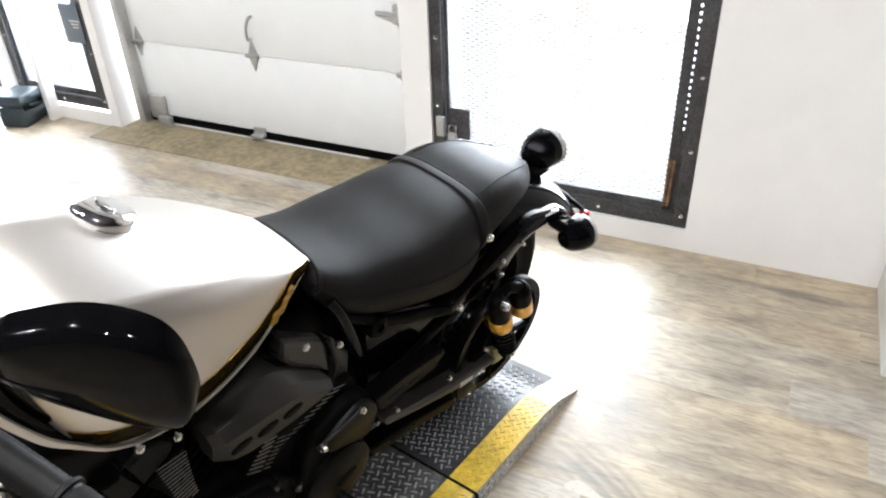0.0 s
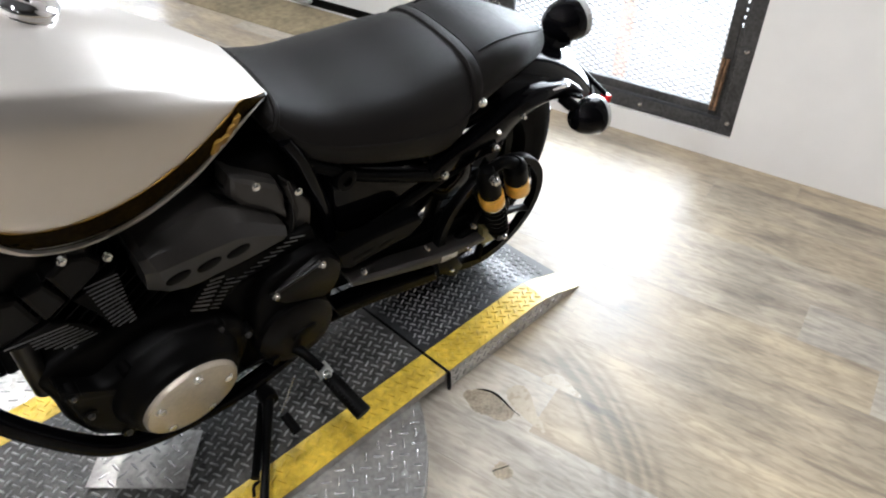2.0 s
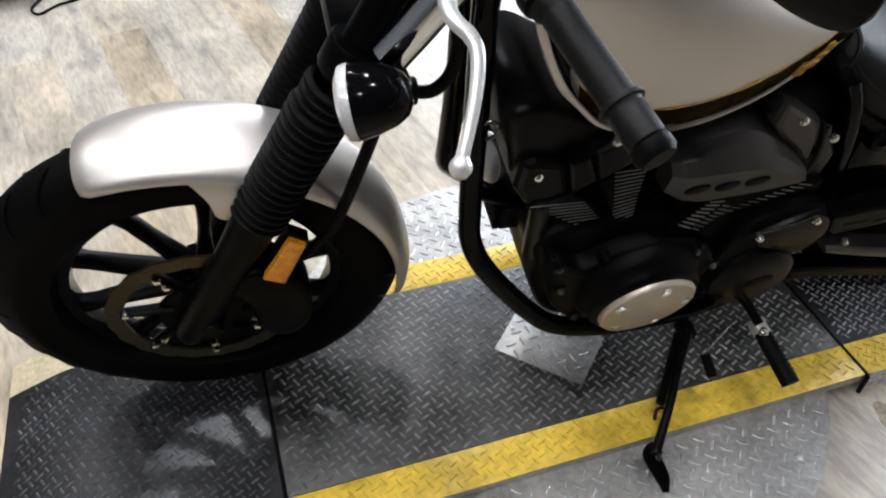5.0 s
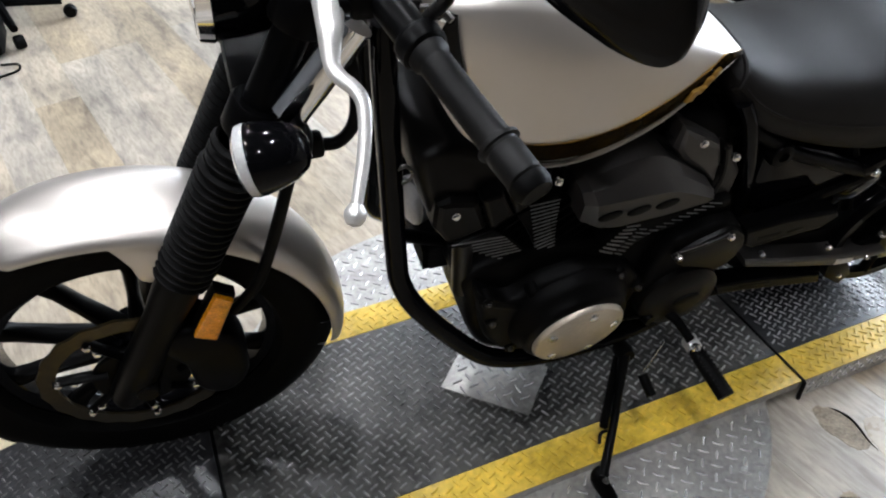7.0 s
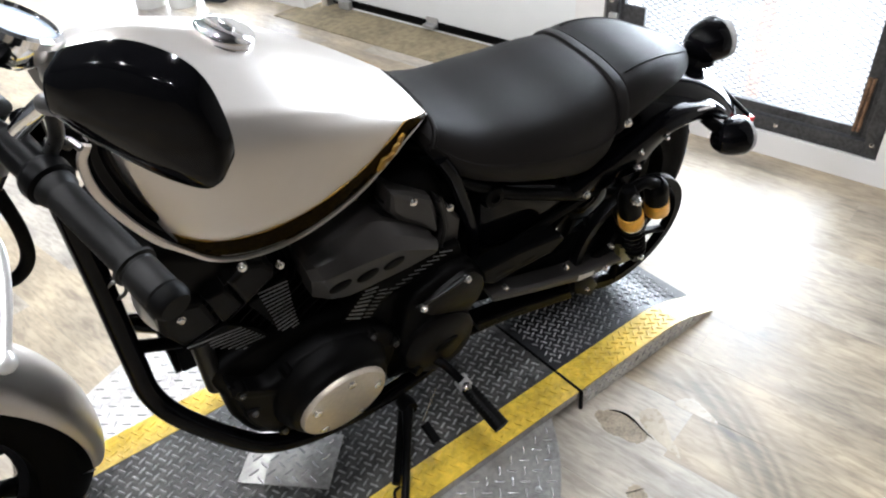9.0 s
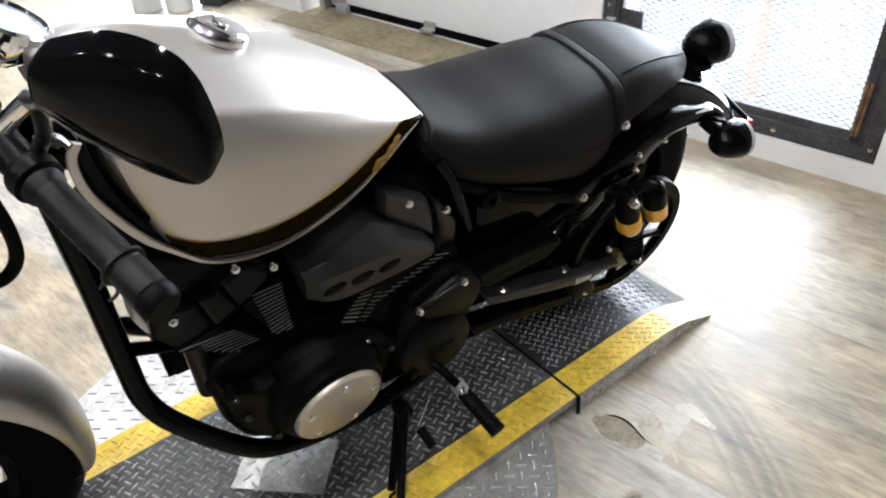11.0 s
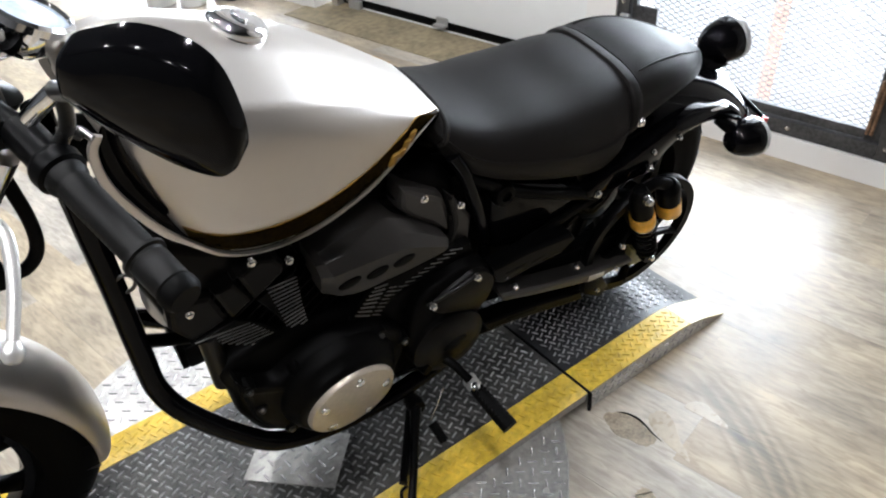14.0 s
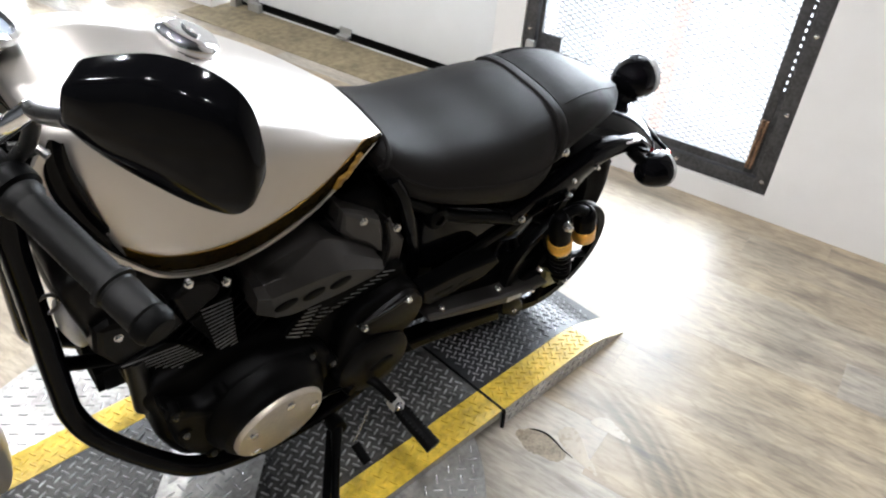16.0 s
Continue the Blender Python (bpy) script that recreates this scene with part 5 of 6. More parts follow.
# rolled flange along the lower edge
for sg in (-1, 1):
    front = [(0.468, 0.945), (0.457, 0.921), (0.460, 0.878), (0.477, 0.831), (0.506, 0.775), (0.536, 0.739)]
    edge = [(0.486, 0.945), (0.487, 0.915), (0.495, 0.872), (0.508, 0.826), (0.533, 0.772), (0.556, 0.744)]
    fl = [(*p, 0.134) for p in catmull(front, 22)][:-1] + [(r[0], r[2] - 0.004, r[4] * 0.925) for r in TANK[9:39]]
    fl = catmull(fl, 80)
    rings = []
    for k, p in enumerate(fl):
        d = np.array(fl[min(k + 1, 79)]) - np.array(fl[max(k - 1, 0)])
        q = np.array([-d[1], d[0]]) / math.hypot(d[0], d[1])
        hw = 0.0055 if k < 26 else 0.0055 - 0.0032 * min(1.0, (k - 26) / 12)
        rings.append([(p[0] + q[0] * a * hw, sg * (p[2] + b), p[1] + q[1] * a * hw) for a, b in ((-1, -0.002), (-1.1, 0.001), (-0.8, 0.004), (0, 0.005), (0.8, 0.004), (1.1, 0.001), (1, -0.002))])
    part("tank_flange", loft(rings), M_PAINT, tank, "silver seam flange")
    # scooped hollow between the flange and the painted side, black for its reflection
    rings = []
    for p, q in zip(catmull(front, 24), catmull(edge, 24)):
        rings.append([(p[0] + (q[0] - p[0]) * f, sg * v, p[1] + (q[1] - p[1]) * f) for f, v in ((0.1, 0.135), (0.25, 0.126), (0.5, 0.119), (0.75, 0.121), (0.95, 0.128), (1.15, 0.131))])
    part("front_hollow", loft(rings, closed=False, caps=False), M_GLOSS, tank, "hollow behind the seam flange, black for its dark reflection", 80)
    # dark band above the flange, coloured as the reflection on the undercut
    rings, edge_line = [], []
    for k, r in enumerate(TANK[6:37]):
        f = k / 30
        hgt = max(r[3] - r[2], 0.004)
        top = 0.040 + 0.008 * math.sin(math.pi * f)
        pts = tank_ring(r, n=60)
        lowest = min(range(len(pts)), key=lambda i: pts[i][2])
        limit = pts[lowest][2] + min(top, hgt * 0.7)
        seq = [np.array(pts[lowest])]
        for p, q in zip(pts[lowest:], pts[lowest + 1:]):
            if q[2] >= limit:
                g = (limit - p[2]) / max(q[2] - p[2], 1e-6)
                seq.append(np.array(p) + (np.array(q) - np.array(p)) * g)
                break
            seq.append(np.array(q))
        line = [seq[0]] + [seq[min(len(seq) - 1, round((len(seq) - 1) * g / 5))] for g in range(1, 6)]
        rings.append([(p[0], sg * (-p[1] + 0.0012), p[2] + 0.0005) for p in line])
        edge_line.append((line[-1][0], sg * (-line[-1][1] + 0.0012), line[-1][2] + 0.0008))
    part("tank_stripe", loft(rings, closed=False, caps=False), M_STRIPE, tank, "lower stripe coloured black and gold for the undercut's reflection", 80)
    # uneven gold line drawn for the yellow reflected there
    part("gold_reflection_line", tube(catmull(edge_line, 70), [0.0004 + 0.0012 * abs(math.sin(k * 0.21) * math.sin(k * 0.47)) for k in range(70)], 6, flat=0.5), M_GOLDINK, tank, "thin gold line for the yellow reflected along the stripe")
    # the maker's mark as plain slanted shapes
    for k, (du, hh) in enumerate(((0.0, 0.018), (0.015, 0.011), (0.027, 0.015), (0.039, 0.018))):
        u0 = 0.838 + du
        rr = TANK[min(range(len(TANK)), key=lambda i: abs(TANK[i][0] - u0))]
        p = tank_ring(rr)
        low = min(q[2] for q in p)
        vv = min(q[1] for q in p)
        o = [(u0, low + 0.016), (u0 + 0.011, low + 0.018), (u0 + 0.018, low + 0.018 + hh), (u0 + 0.007, low + 0.016 + hh)]
        part("mark", slab(o, sg * (-vv - 0.004), sg * (-vv + 0.0025), 0.0006), M_GOLDINK, tank, "gold mark")
cap = part("filler_cap", lathe([(0.0000, -0.0114), (0.0409, -0.0114), (0.0444, -0.0057), (0.0452, -0.0009), (0.0426, 0.0019), (0.0405, 0.0038), (0.0396, 0.0085), (0.0409, 0.0114), (0.0400, 0.0171), (0.0357, 0.0214), (0.0261, 0.0238), (0.0157, 0.0242), (0.0000, 0.0238)], (0.682, 0.0, 0.944), (0.36, 0, 0.933), 44), M_CHROME, tank, "chrome filler cap")
part("cap_lock", slab([(0.02 * math.cos(t), 0.008 * math.sin(t)) for t in (2 * math.pi * k / 20 for k in range(20))], 0.0, 0.0035, 0.001, place=lambda a, h, b: tuple(Vector((0.682, 0.0, 0.944)) + Vector((0.36, 0, 0.933)) * (0.0245 + h) + Vector((0.933, 0, -0.36)) * b + Vector((0, 1, 0)) * a)), M_CHROME, cap)

# -- seat --
SEAT = [  # u low, u top, w low, w crown, half width
    (0.945, 0.962, 0.742, 0.766, 0.075), (0.952, 0.975, 0.715, 0.765, 0.105), (0.985, 1.01, 0.672, 0.752, 0.128), (1.04, 1.07, 0.635, 0.736, 0.142), (1.12, 1.15, 0.605, 0.731, 0.154),
    (1.20, 1.215, 0.582, 0.728, 0.160), (1.285, 1.285, 0.560, 0.732, 0.158), (1.335, 1.337, 0.568, 0.731, 0.151), (1.356, 1.360, 0.582, 0.728, 0.142), (1.362, 1.367, 0.592, 0.724, 0.130)]
SEAT = [tuple(r) for r in catmull(SEAT, 37)]


def seat_ring(r, n=24, grow=0.0):
    ub, ut, wl, wt, h = r
    hgt = max(wt - wl, 0.004)
    h += grow
    half = [(-h * 0.5, wl), (-h * 0.86, wl), (-h * 0.96, wl + 0.012), (-h, wl + hgt * 0.28), (-h * 0.99, wl + hgt * 0.42), (-h * 0.93, wl + hgt * 0.66), (-h * 0.76, wl + hgt * 0.87), (-h * 0.42, wl + hgt * 0.98), (0, wt + grow)]
    return [(ub + (ut - ub) * (q[1] - wl) / hgt, q[0], q[1]) for q in catmull(half, n)]


def mirrored(half):
    return half + [(p[0], -p[1], p[2]) for p in half[-2::-1]]


seat = bpart("seat", loft([mirrored(seat_ring(r)) for r in SEAT]), M_SEAT, "black vinyl rider seat", angle=60)
for sg in (-1, 1):
    line = []
    for r in SEAT[3:35]:
        p = seat_ring(r)
        q = min(p, key=lambda a: abs(a[2] - (r[2] + (r[3] - r[2]) * 0.4)) + (9 if a[1] > -r[4] * 0.8 else 0))
        line.append((q[0], sg * (-q[1] + 0.0005), q[2]))
    part("seam", tube(catmull(line, 60), 0.0022, 6), M_SEAT, seat, "sewn seat seam")
part("nose_piping", tube(mirrored(seat_ring(SEAT[4], 24, 0.001))[4:-4], 0.005, 8), M_SEAT, seat, "rolled front piping")
STRAP = [(1.360, 1.360, 0.610, 0.729, 0.146), (1.362, 1.362, 0.609, 0.7322, 0.1470), (1.377, 1.379, 0.612, 0.7335, 0.1455), (1.380, 1.382, 0.614, 0.731, 0.143)]
strap = bpart("seat_strap", loft([mirrored(seat_ring(r)) for r in STRAP]), M_SEAT, "black strap across the seat", angle=50)
PILLION = [(1.379, 1.383, 0.618, 0.7325, 0.142), (1.44, 1.44, 0.636, 0.737, 0.135), (1.515, 1.515, 0.643, 0.724, 0.119), (1.58, 1.58, 0.636, 0.699, 0.094), (1.63, 1.635, 0.628, 0.676, 0.062), (1.652, 1.66, 0.630, 0.659, 0.034), (1.66, 1.666, 0.636, 0.648, 0.014)]
PILLION = [tuple(r) for r in catmull(PILLION, 25)]
pillion = bpart("pillion_seat", loft([mirrored(seat_ring(r)) for r in PILLION]), M_SEAT, "black vinyl pillion seat", angle=60)
for sg in (-1, 1):
    line = []
    for r in PILLION[1:22]:
        p = seat_ring(r)
        q = min(p, key=lambda a: abs(a[1] + r[4] * 0.72) + (9 if a[2] < r[2] + (r[3] - r[2]) * 0.5 else 0))
        line.append((q[0], sg * (-q[1]), q[2] + 0.0006))
    part("seam", tube(catmull(line, 40), 0.0018, 6), M_SEAT, pillion, "sewn seat seam")
    part("seat_bolt", bolt((1.378, sg * 0.147, 0.647), (0, sg, 0.1), 0.0095, 0.007), M_BOLT, strap, "bright seat bolt")

# -- rear mudguard and its rails --
RAIL = [(1.280, 0.494), (1.347, 0.492), (1.406, 0.495), (1.458, 0.497), (1.476, 0.530), (1.499, 0.550), (1.536, 0.568), (1.594, 0.570), (1.650, 0.556), (1.70, 0.534),
        (1.712, 0.548), (1.67, 0.585), (1.623, 0.600), (1.575, 0.612), (1.533, 0.614), (1.475, 0.603), (1.422, 0.581), (1.37, 0.560), (1.316, 0.544), (1.275, 0.522)]
guard((1.52, 0.0, 0.22), 0.43, 0.130, 122, 30, 52, 0.062, "rear_mudguard", M_GLOSS, "gloss black rear mudguard")
for sg in (-1, 1):
    rl = bpart("fender_rail", slab(RAIL, sg * 0.124, sg * 0.152, 0.009, 90, dome=0.0), M_GLOSS, "gloss black mudguard rail", angle=50)
    for p, q in (((1.305, 0.152, 0.502), 0.0095), ((1.442, 0.152, 0.512), 0.0085), ((1.438, 0.152, 0.556), 0.006), ((1.508, 0.151, 0.566), 0.006)):
        part("rail_bolt", bolt((p[0], sg * p[1], p[2]), (0, sg, 0), q, 0.007), M_BOLT, rl, "bright rail bolt")
    # chrome tube drawn for the highlight along the rail end
    part("rail_highlight", tube([(1.585, 0.150 * sg, 0.603), (1.625, 0.148 * sg, 0.597), (1.662, 0.142 * sg, 0.583)], [0.002, 0.0045, 0.002], 8, 12), M_CHROME, rl, "bright line for the highlight on the rail end")
    bullet_signal("turn_signal", (1.702, 0.190 * sg, 0.521), (0.95, 0.1 * sg, -0.06), 0.042, 0.062, M_LENS, [(1.675, 0.18 * sg, 0.531), (1.655, 0.16 * sg, 0.545), (1.64, 0.135 * sg, 0.556)], "black bullet turn signal with clear lens")
tl = bpart("tail_lamp", lathe([(0.0, -0.068), (0.02, -0.066), (0.035, -0.056), (0.046, -0.034), (0.0495, -0.006), (0.0495, 0.006), (0.0, 0.006)], (1.786, 0.0, 0.634), (0.96, 0, 0.12), 36), M_GLOSS, "gloss black round tail lamp")
part("lens_ring", lathe([(0.049, 0.004), (0.052, 0.006), (0.052, 0.018), (0.045, 0.024), (0.0, 0.027)], (1.786, 0.0, 0.634), (0.96, 0, 0.12), 36), M_LENS, tl, "clear tail lamp lens")
part("tail_lamp_foot", loft([[(1.735 + q[0] * 0.04, q[1] * 0.03, 0.585) for q in ((-1, -1), (1, -1), (1, 1), (-1, 1))], [(1.755 + q[0] * 0.03, q[1] * 0.022, 0.608) for q in ((-1, -1), (1, -1), (1, 1), (-1, 1))]]), M_SATIN, tl)
lb = bpart("licence_bracket", tube([(1.79, -0.04, 0.54), (1.815, -0.08, 0.512), (1.842, -0.12, 0.482)], [0.012, 0.010, 0.008], 10, 12, flat=0.6), M_SATIN, "black licence bracket")
part("red_reflector", box(1.836, 1.852, -0.135, -0.11, 0.462, 0.482, 0.003), M_RED, lb, "red rear reflector")
bpart("guard_trim", tube([(1.775, 0.0, 0.570), (1.815, 0.0, 0.535), (1.855, 0.0, 0.490), (1.885, 0.0, 0.445)], [0.008, 0.016, 0.015, 0.006], 10, 12, flat=0.4), M_CHROME, "bright mudguard trim")

# -- shocks --
for sg in (-1, 1):
    top, bot = Vector((1.392, 0.186 * sg, 0.490)), Vector((1.468, 0.19 * sg, 0.292))
    ax = (bot - top).normalized()
    sh = bpart("shock", lathe([(0.0, -0.02), (0.014, -0.018), (0.019, -0.004), (0.022, 0.008), (0.0245, 0.03), (0.0245, 0.068), (0.0, 0.068)], top, ax, 28), M_SATIN, "black shock absorber")
    part("preload_collar", lathe([(0.02, 0.066), (0.0265, 0.067), (0.0275, 0.074), (0.025, 0.078), (0.0275, 0.083), (0.0275, 0.100), (0.025, 0.103), (0.02, 0.103)], top, ax, 32), M_GOLD, sh, "gold preload collar")
    coil = [top + ax * (0.106 + 0.1 * k / 90) + (ax.cross(Vector((0, 1, 0))).normalized() * math.cos(k * 0.42) + Vector((0, 1, 0)) * math.sin(k * 0.42)) * 0.0225 for k in range(91)]
    part("spring", tube([tuple(c) for c in coil], 0.0052, 8), M_SATIN, sh, "black coil spring")
    part("collar_ring", lathe([(0.02, 0.103), (0.0265, 0.1035), (0.0265, 0.107), (0.02, 0.108)], top, ax, 28), M_BOLT, sh, "bright spring seat ring")
    part("damper_rod", lathe([(0.012, 0.1), (0.012, 0.205), (0.0, 0.205)], top, ax, 16), M_SATIN, sh)
    part("lower_eye", lathe([(0.0, -0.016), (0.018, -0.016), (0.02, 0.0), (0.018, 0.016), (0.0, 0.016)], bot + ax * 0.01, (0, 1, 0), 20), M_SATIN, sh)
    r0 = top + Vector((0.080, 0.004 * sg, -0.016))
    part("reservoir", lathe([(0.0, -0.02), (0.016, -0.018), (0.024, -0.008), (0.026, 0.0), (0.026, 0.04), (0.0, 0.04)], r0, ax, 28), M_SATIN, sh, "black reservoir cap")
    part("reservoir_body", lathe([(0.02, 0.038), (0.0265, 0.04), (0.0265, 0.08), (0.022, 0.086), (0.0, 0.087)], r0, ax, 28), M_GOLD, sh, "gold reservoir")
    part("reservoir_bridge", tube([top + Vector((0.0, 0, 0.005)), top + Vector((0.04, 0, 0.012)), r0 + Vector((0, 0, 0.008))], [0.013, 0.012, 0.014], 12, 10), M_SATIN, sh)
    part("top_bolt", bolt(top + Vector((0, 0.024 * sg, 0.0)), (0, sg, 0), 0.011, 0.01), M_BOLT, sh, "bright shock bolt")
    part("lower_bolt", bolt(bot + ax * 0.01 + Vector((0, 0.018 * sg, 0)), (0, sg, 0), 0.008, 0.008), M_BOLT, sh)

# -- swingarm and belt guard --
for sg in (-1, 1):
    sa = bpart("swingarm", loft([[(u, sg * (v0 - (0.035 if sg < 0 else 0.0) + q[0] * 0.018), w + q[1] * hh) for q in ((-1, -1), (1, -1), (1, 1), (-1, 1))] for u, v0, w, hh in ((1.02, 0.15, 0.335, 0.03), (1.15, 0.16, 0.325, 0.034), (1.3, 0.165, 0.312, 0.034), (1.42, 0.165, 0.305, 0.032), (1.5, 0.165, 0.315, 0.03))]), M_SATIN, "satin black swingarm")
    part("axle_nut", bolt((1.46, 0.19 * sg, 0.318), (0, sg, 0), 0.016, 0.012), M_DARKBOLT, sa)
GUARD = [(1.033, 0.460), (1.114, 0.466), (1.224, 0.457), (1.236, 0.439), (1.205, 0.414), (1.124, 0.411), (1.063, 0.404), (1.04, 0.42)]
bg = bpart("belt_guard", slab(GUARD, -0.15, -0.185, 0.006), M_SATIN, "satin black upper belt guard with slots", angle=20)
# black plates laid on for the shade in the slots
for o in ([(1.063, 0.436), (1.11, 0.437), (1.106, 0.424), (1.068, 0.420)], [(1.125, 0.432), (1.158, 0.436), (1.163, 0.427), (1.133, 0.418)]):
    part("slot", slab(o, -0.18, -0.1856, 0.0004), M_RUBBER, bg, "black plate for the shade in a slot")
LOWG = [(1.06, 0.376), (1.162, 0.344), (1.275, 0.313), (1.36, 0.297), (1.429, 0.290), (1.433, 0.270), (1.31, 0.275), (1.166, 0.320), (1.066, 0.355)]
lg = bpart("belt_cover", slab(LOWG, -0.15, -0.192, 0.007), M_COVER, "charcoal lower belt cover", angle=20)
part("label_plate", slab([(1.30, 0.300), (1.345, 0.290), (1.345, 0.278), (1.30, 0.283)], -0.19, -0.1930, 0.0005), M_LABEL, lg, "pale unreadable label")
THIRD = [(1.036, 0.293), (1.152, 0.274), (1.303, 0.236), (1.311, 0.204), (1.158, 0.240), (1.045, 0.266)]
tb = bpart("lower_guard", slab(THIRD, -0.14, -0.18, 0.005), M_SATIN, "satin black lower guard", angle=20)
# black plate in place of the slot's shade
part("slot", slab([(1.09, 0.277), (1.17, 0.262), (1.172, 0.250), (1.095, 0.264)], -0.175, -0.1806, 0.0004), M_RUBBER, tb, "black plate for the shade in a slot")
br = bpart("guard_bracket", slab([(1.291, 0.286), (1.349, 0.268), (1.377, 0.222), (1.357, 0.195), (1.303, 0.238)], -0.16, -0.19, 0.004), M_SATIN)
for u, w in ((1.087, 0.390), (1.249, 0.358), (1.337, 0.236), (1.378, 0.284), (1.378, 0.352)):
    part("guard_bolt", bolt((u, -0.193, w), (0, -1, 0), 0.006, 0.006), M_BOLT, br, "bright bolt")
bpart("drive_belt", tube([(0.95, -0.14, 0.40), (1.15, -0.14, 0.44), (1.38, -0.135, 0.49)], 0.008, 8, flat=1.4), M_RUBBER, "black drive belt")
bpart("axle_plate", slab([(1.416, 0.322), (1.475, 0.286), (1.478, 0.254), (1.43, 0.258)], -0.174, -0.19, 0.003), M_OLIVE, "olive-bronze axle plate")
bpart("lower_rail", tube([(0.98, -0.15, 0.245), (1.1, -0.155, 0.238), (1.25, -0.16, 0.235), (1.36, -0.165, 0.248)], 0.012, 10, 20), M_SATIN)

# -- frame tubes --
for sg in (-1, 1):
    bpart("down_tube", tube([(0.425, 0.04 * sg, 0.89), (0.424, 0.046 * sg, 0.81), (0.427, 0.055 * sg, 0.645), (0.428, 0.075 * sg, 0.49), (0.432, 0.093 * sg, 0.415), (0.462, 0.12 * sg, 0.355), (0.54, 0.152 * sg, 0.258), (0.60, 0.165 * sg, 0.213), (0.70, 0.17 * sg, 0.19), (0.85, 0.165 * sg, 0.185), (1.0, 0.15 * sg, 0.21)], 0.0185, 18, 72), M_GLOSS, "gloss black frame tube")
    bpart("seat_tube", tube([(0.97, 0.115 * sg, 0.705), (0.99, 0.125 * sg, 0.665), (1.02, 0.13 * sg, 0.58), (1.05, 0.125 * sg, 0.48), (1.06, 0.12 * sg, 0.35)], 0.0125, 14, 30), M_GLOSS, "gloss black frame tube")
    bpart("side_rail", tube([(0.99, 0.115 * sg, 0.655), (1.1, 0.13 * sg, 0.585), (1.22, 0.138 * sg, 0.53), (1.31, 0.14 * sg, 0.49)], 0.012, 12, 24), M_SATIN, "black frame tube")
bpart("backbone", tube([(0.44, 0, 0.86), (0.65, 0, 0.80), (0.95, 0, 0.68), (1.2, 0, 0.57)], 0.032, 14, 24), M_SATIN)
bpart("cable_hook", tube([(0.443 + 0.014 * math.cos(t), -0.068, 0.646 + 0.017 * math.sin(t)) for t in (0.35 * k - 2.6 for k in range(16))], 0.003, 8), M_DARKBOLT, "small wire cable hook")
bpart("cross_brace", tube([(0.432, -0.068, 0.517), (0.47, -0.055, 0.482), (0.55, -0.03, 0.415)], 0.012, 10, 12), M_SATIN)
rect = bpart("regulator", box(0.492, 0.545, -0.055, 0.055, 0.383, 0.437, 0.006), M_RUBBER, "black finned regulator")
for k in range(7):
    part("cooling_fin", box(0.482, 0.4935, -0.053, 0.053, 0.387 + k * 0.0072, 0.390 + k * 0.0072, 0.001), M_RUBBER, rect)

# -- side cover and battery box --
SC = [(1.055, 0.60), (1.085, 0.606), (1.2, 0.555), (1.29, 0.505), (1.30, 0.465), (1.25, 0.42), (1.1, 0.432), (1.062, 0.47)]
bpart("side_cover", slab(SC, -0.06, -0.128, 0.012, 48, dome=0.006), M_GLOSS, "gloss black side cover")
bpart("side_cover", slab(SC, 0.06, 0.128, 0.012, 48, dome=0.006), M_GLOSS, "gloss black side cover")
bpart("ignition_lock", lathe([(0.0, -0.03), (0.022, -0.03), (0.024, 0.0), (0.02, 0.008), (0.01, 0.01), (0.01, 0.004), (0.0, 0.004)], (1.074, -0.135, 0.59), (0, -1, 0.1), 22), M_SATIN, "black lock barrel")
bpart("tail_frame", box(1.0, 1.32, -0.06, 0.06, 0.30, 0.60, 0.02), M_SATIN)

# -- engine --
bpart("crankcase", slab([(0.521, 0.456), (0.531, 0.375), (0.543, 0.295), (0.60, 0.21), (0.8, 0.185), (1.0, 0.21), (1.055, 0.29), (1.05, 0.42), (0.95, 0.47), (0.75, 0.47), (0.62, 0.49)], 0.15, -0.145, 0.018, 64), M_ENGINE, "black engine crankcase")
CASE = [(0.538, 0.452), (0.548, 0.385), (0.560, 0.318), (0.60, 0.262), (0.66, 0.243), (0.74, 0.243), (0.812, 0.272), (0.845, 0.33), (0.845, 0.385), (0.805, 0.432), (0.735, 0.45), (0.655, 0.44), (0.60, 0.412), (0.565, 0.43)]
cc = bpart("clutch_cover", slab(CASE, -0.14, -0.182, 0.014, 72, dome=0.006), M_ENGINE, "black crankcase cover")
for p in ((0.566, 0.371), (0.637, 0.424), (0.727, 0.437), (0.794, 0.424), (0.842, 0.372), (0.553, 0.435), (0.61, 0.275)):
    b = part("cover_boss", lathe([(0.0, -0.02), (0.013, -0.02), (0.0115, 0.004), (0.0, 0.004)], (p[0], -0.182, p[1]), (0, -1, 0), 14), M_ENGINE, cc)
    part("cover_bolt", bolt((p[0], -0.186, p[1]), (0, -1, 0), 0.0065, 0.005), M_DARKBOLT, b, "blackened bolt")
DC = (0.711, 0.345)
part("cover_ring", lathe([(0.114, -0.02), (0.113, -0.006), (0.107, 0.006), (0.1, 0.013), (0.098, 0.022), (0.093, 0.0295), (0.087, 0.0315), (0.081, 0.0315)], (DC[0], -0.19, DC[1]), (0.05, -1, -0.12), 56), M_ENGINE, cc, "raised black cover ring")
dc = part("round_cover", lathe([(0.0, 0.02), (0.080, 0.02), (0.0855, 0.03), (0.0855, 0.036), (0.082, 0.041), (0.06, 0.0445), (0.03, 0.0458), (0.0, 0.046)], (DC[0], -0.19, DC[1]), (0.05, -1, -0.12), 56), M_DISCCAP, cc, "satin champagne round engine cover")
DA = Vector((0.05, -1, -0.12)).normalized()
DX = DA.cross(Vector((0, 0, 1))).normalized()
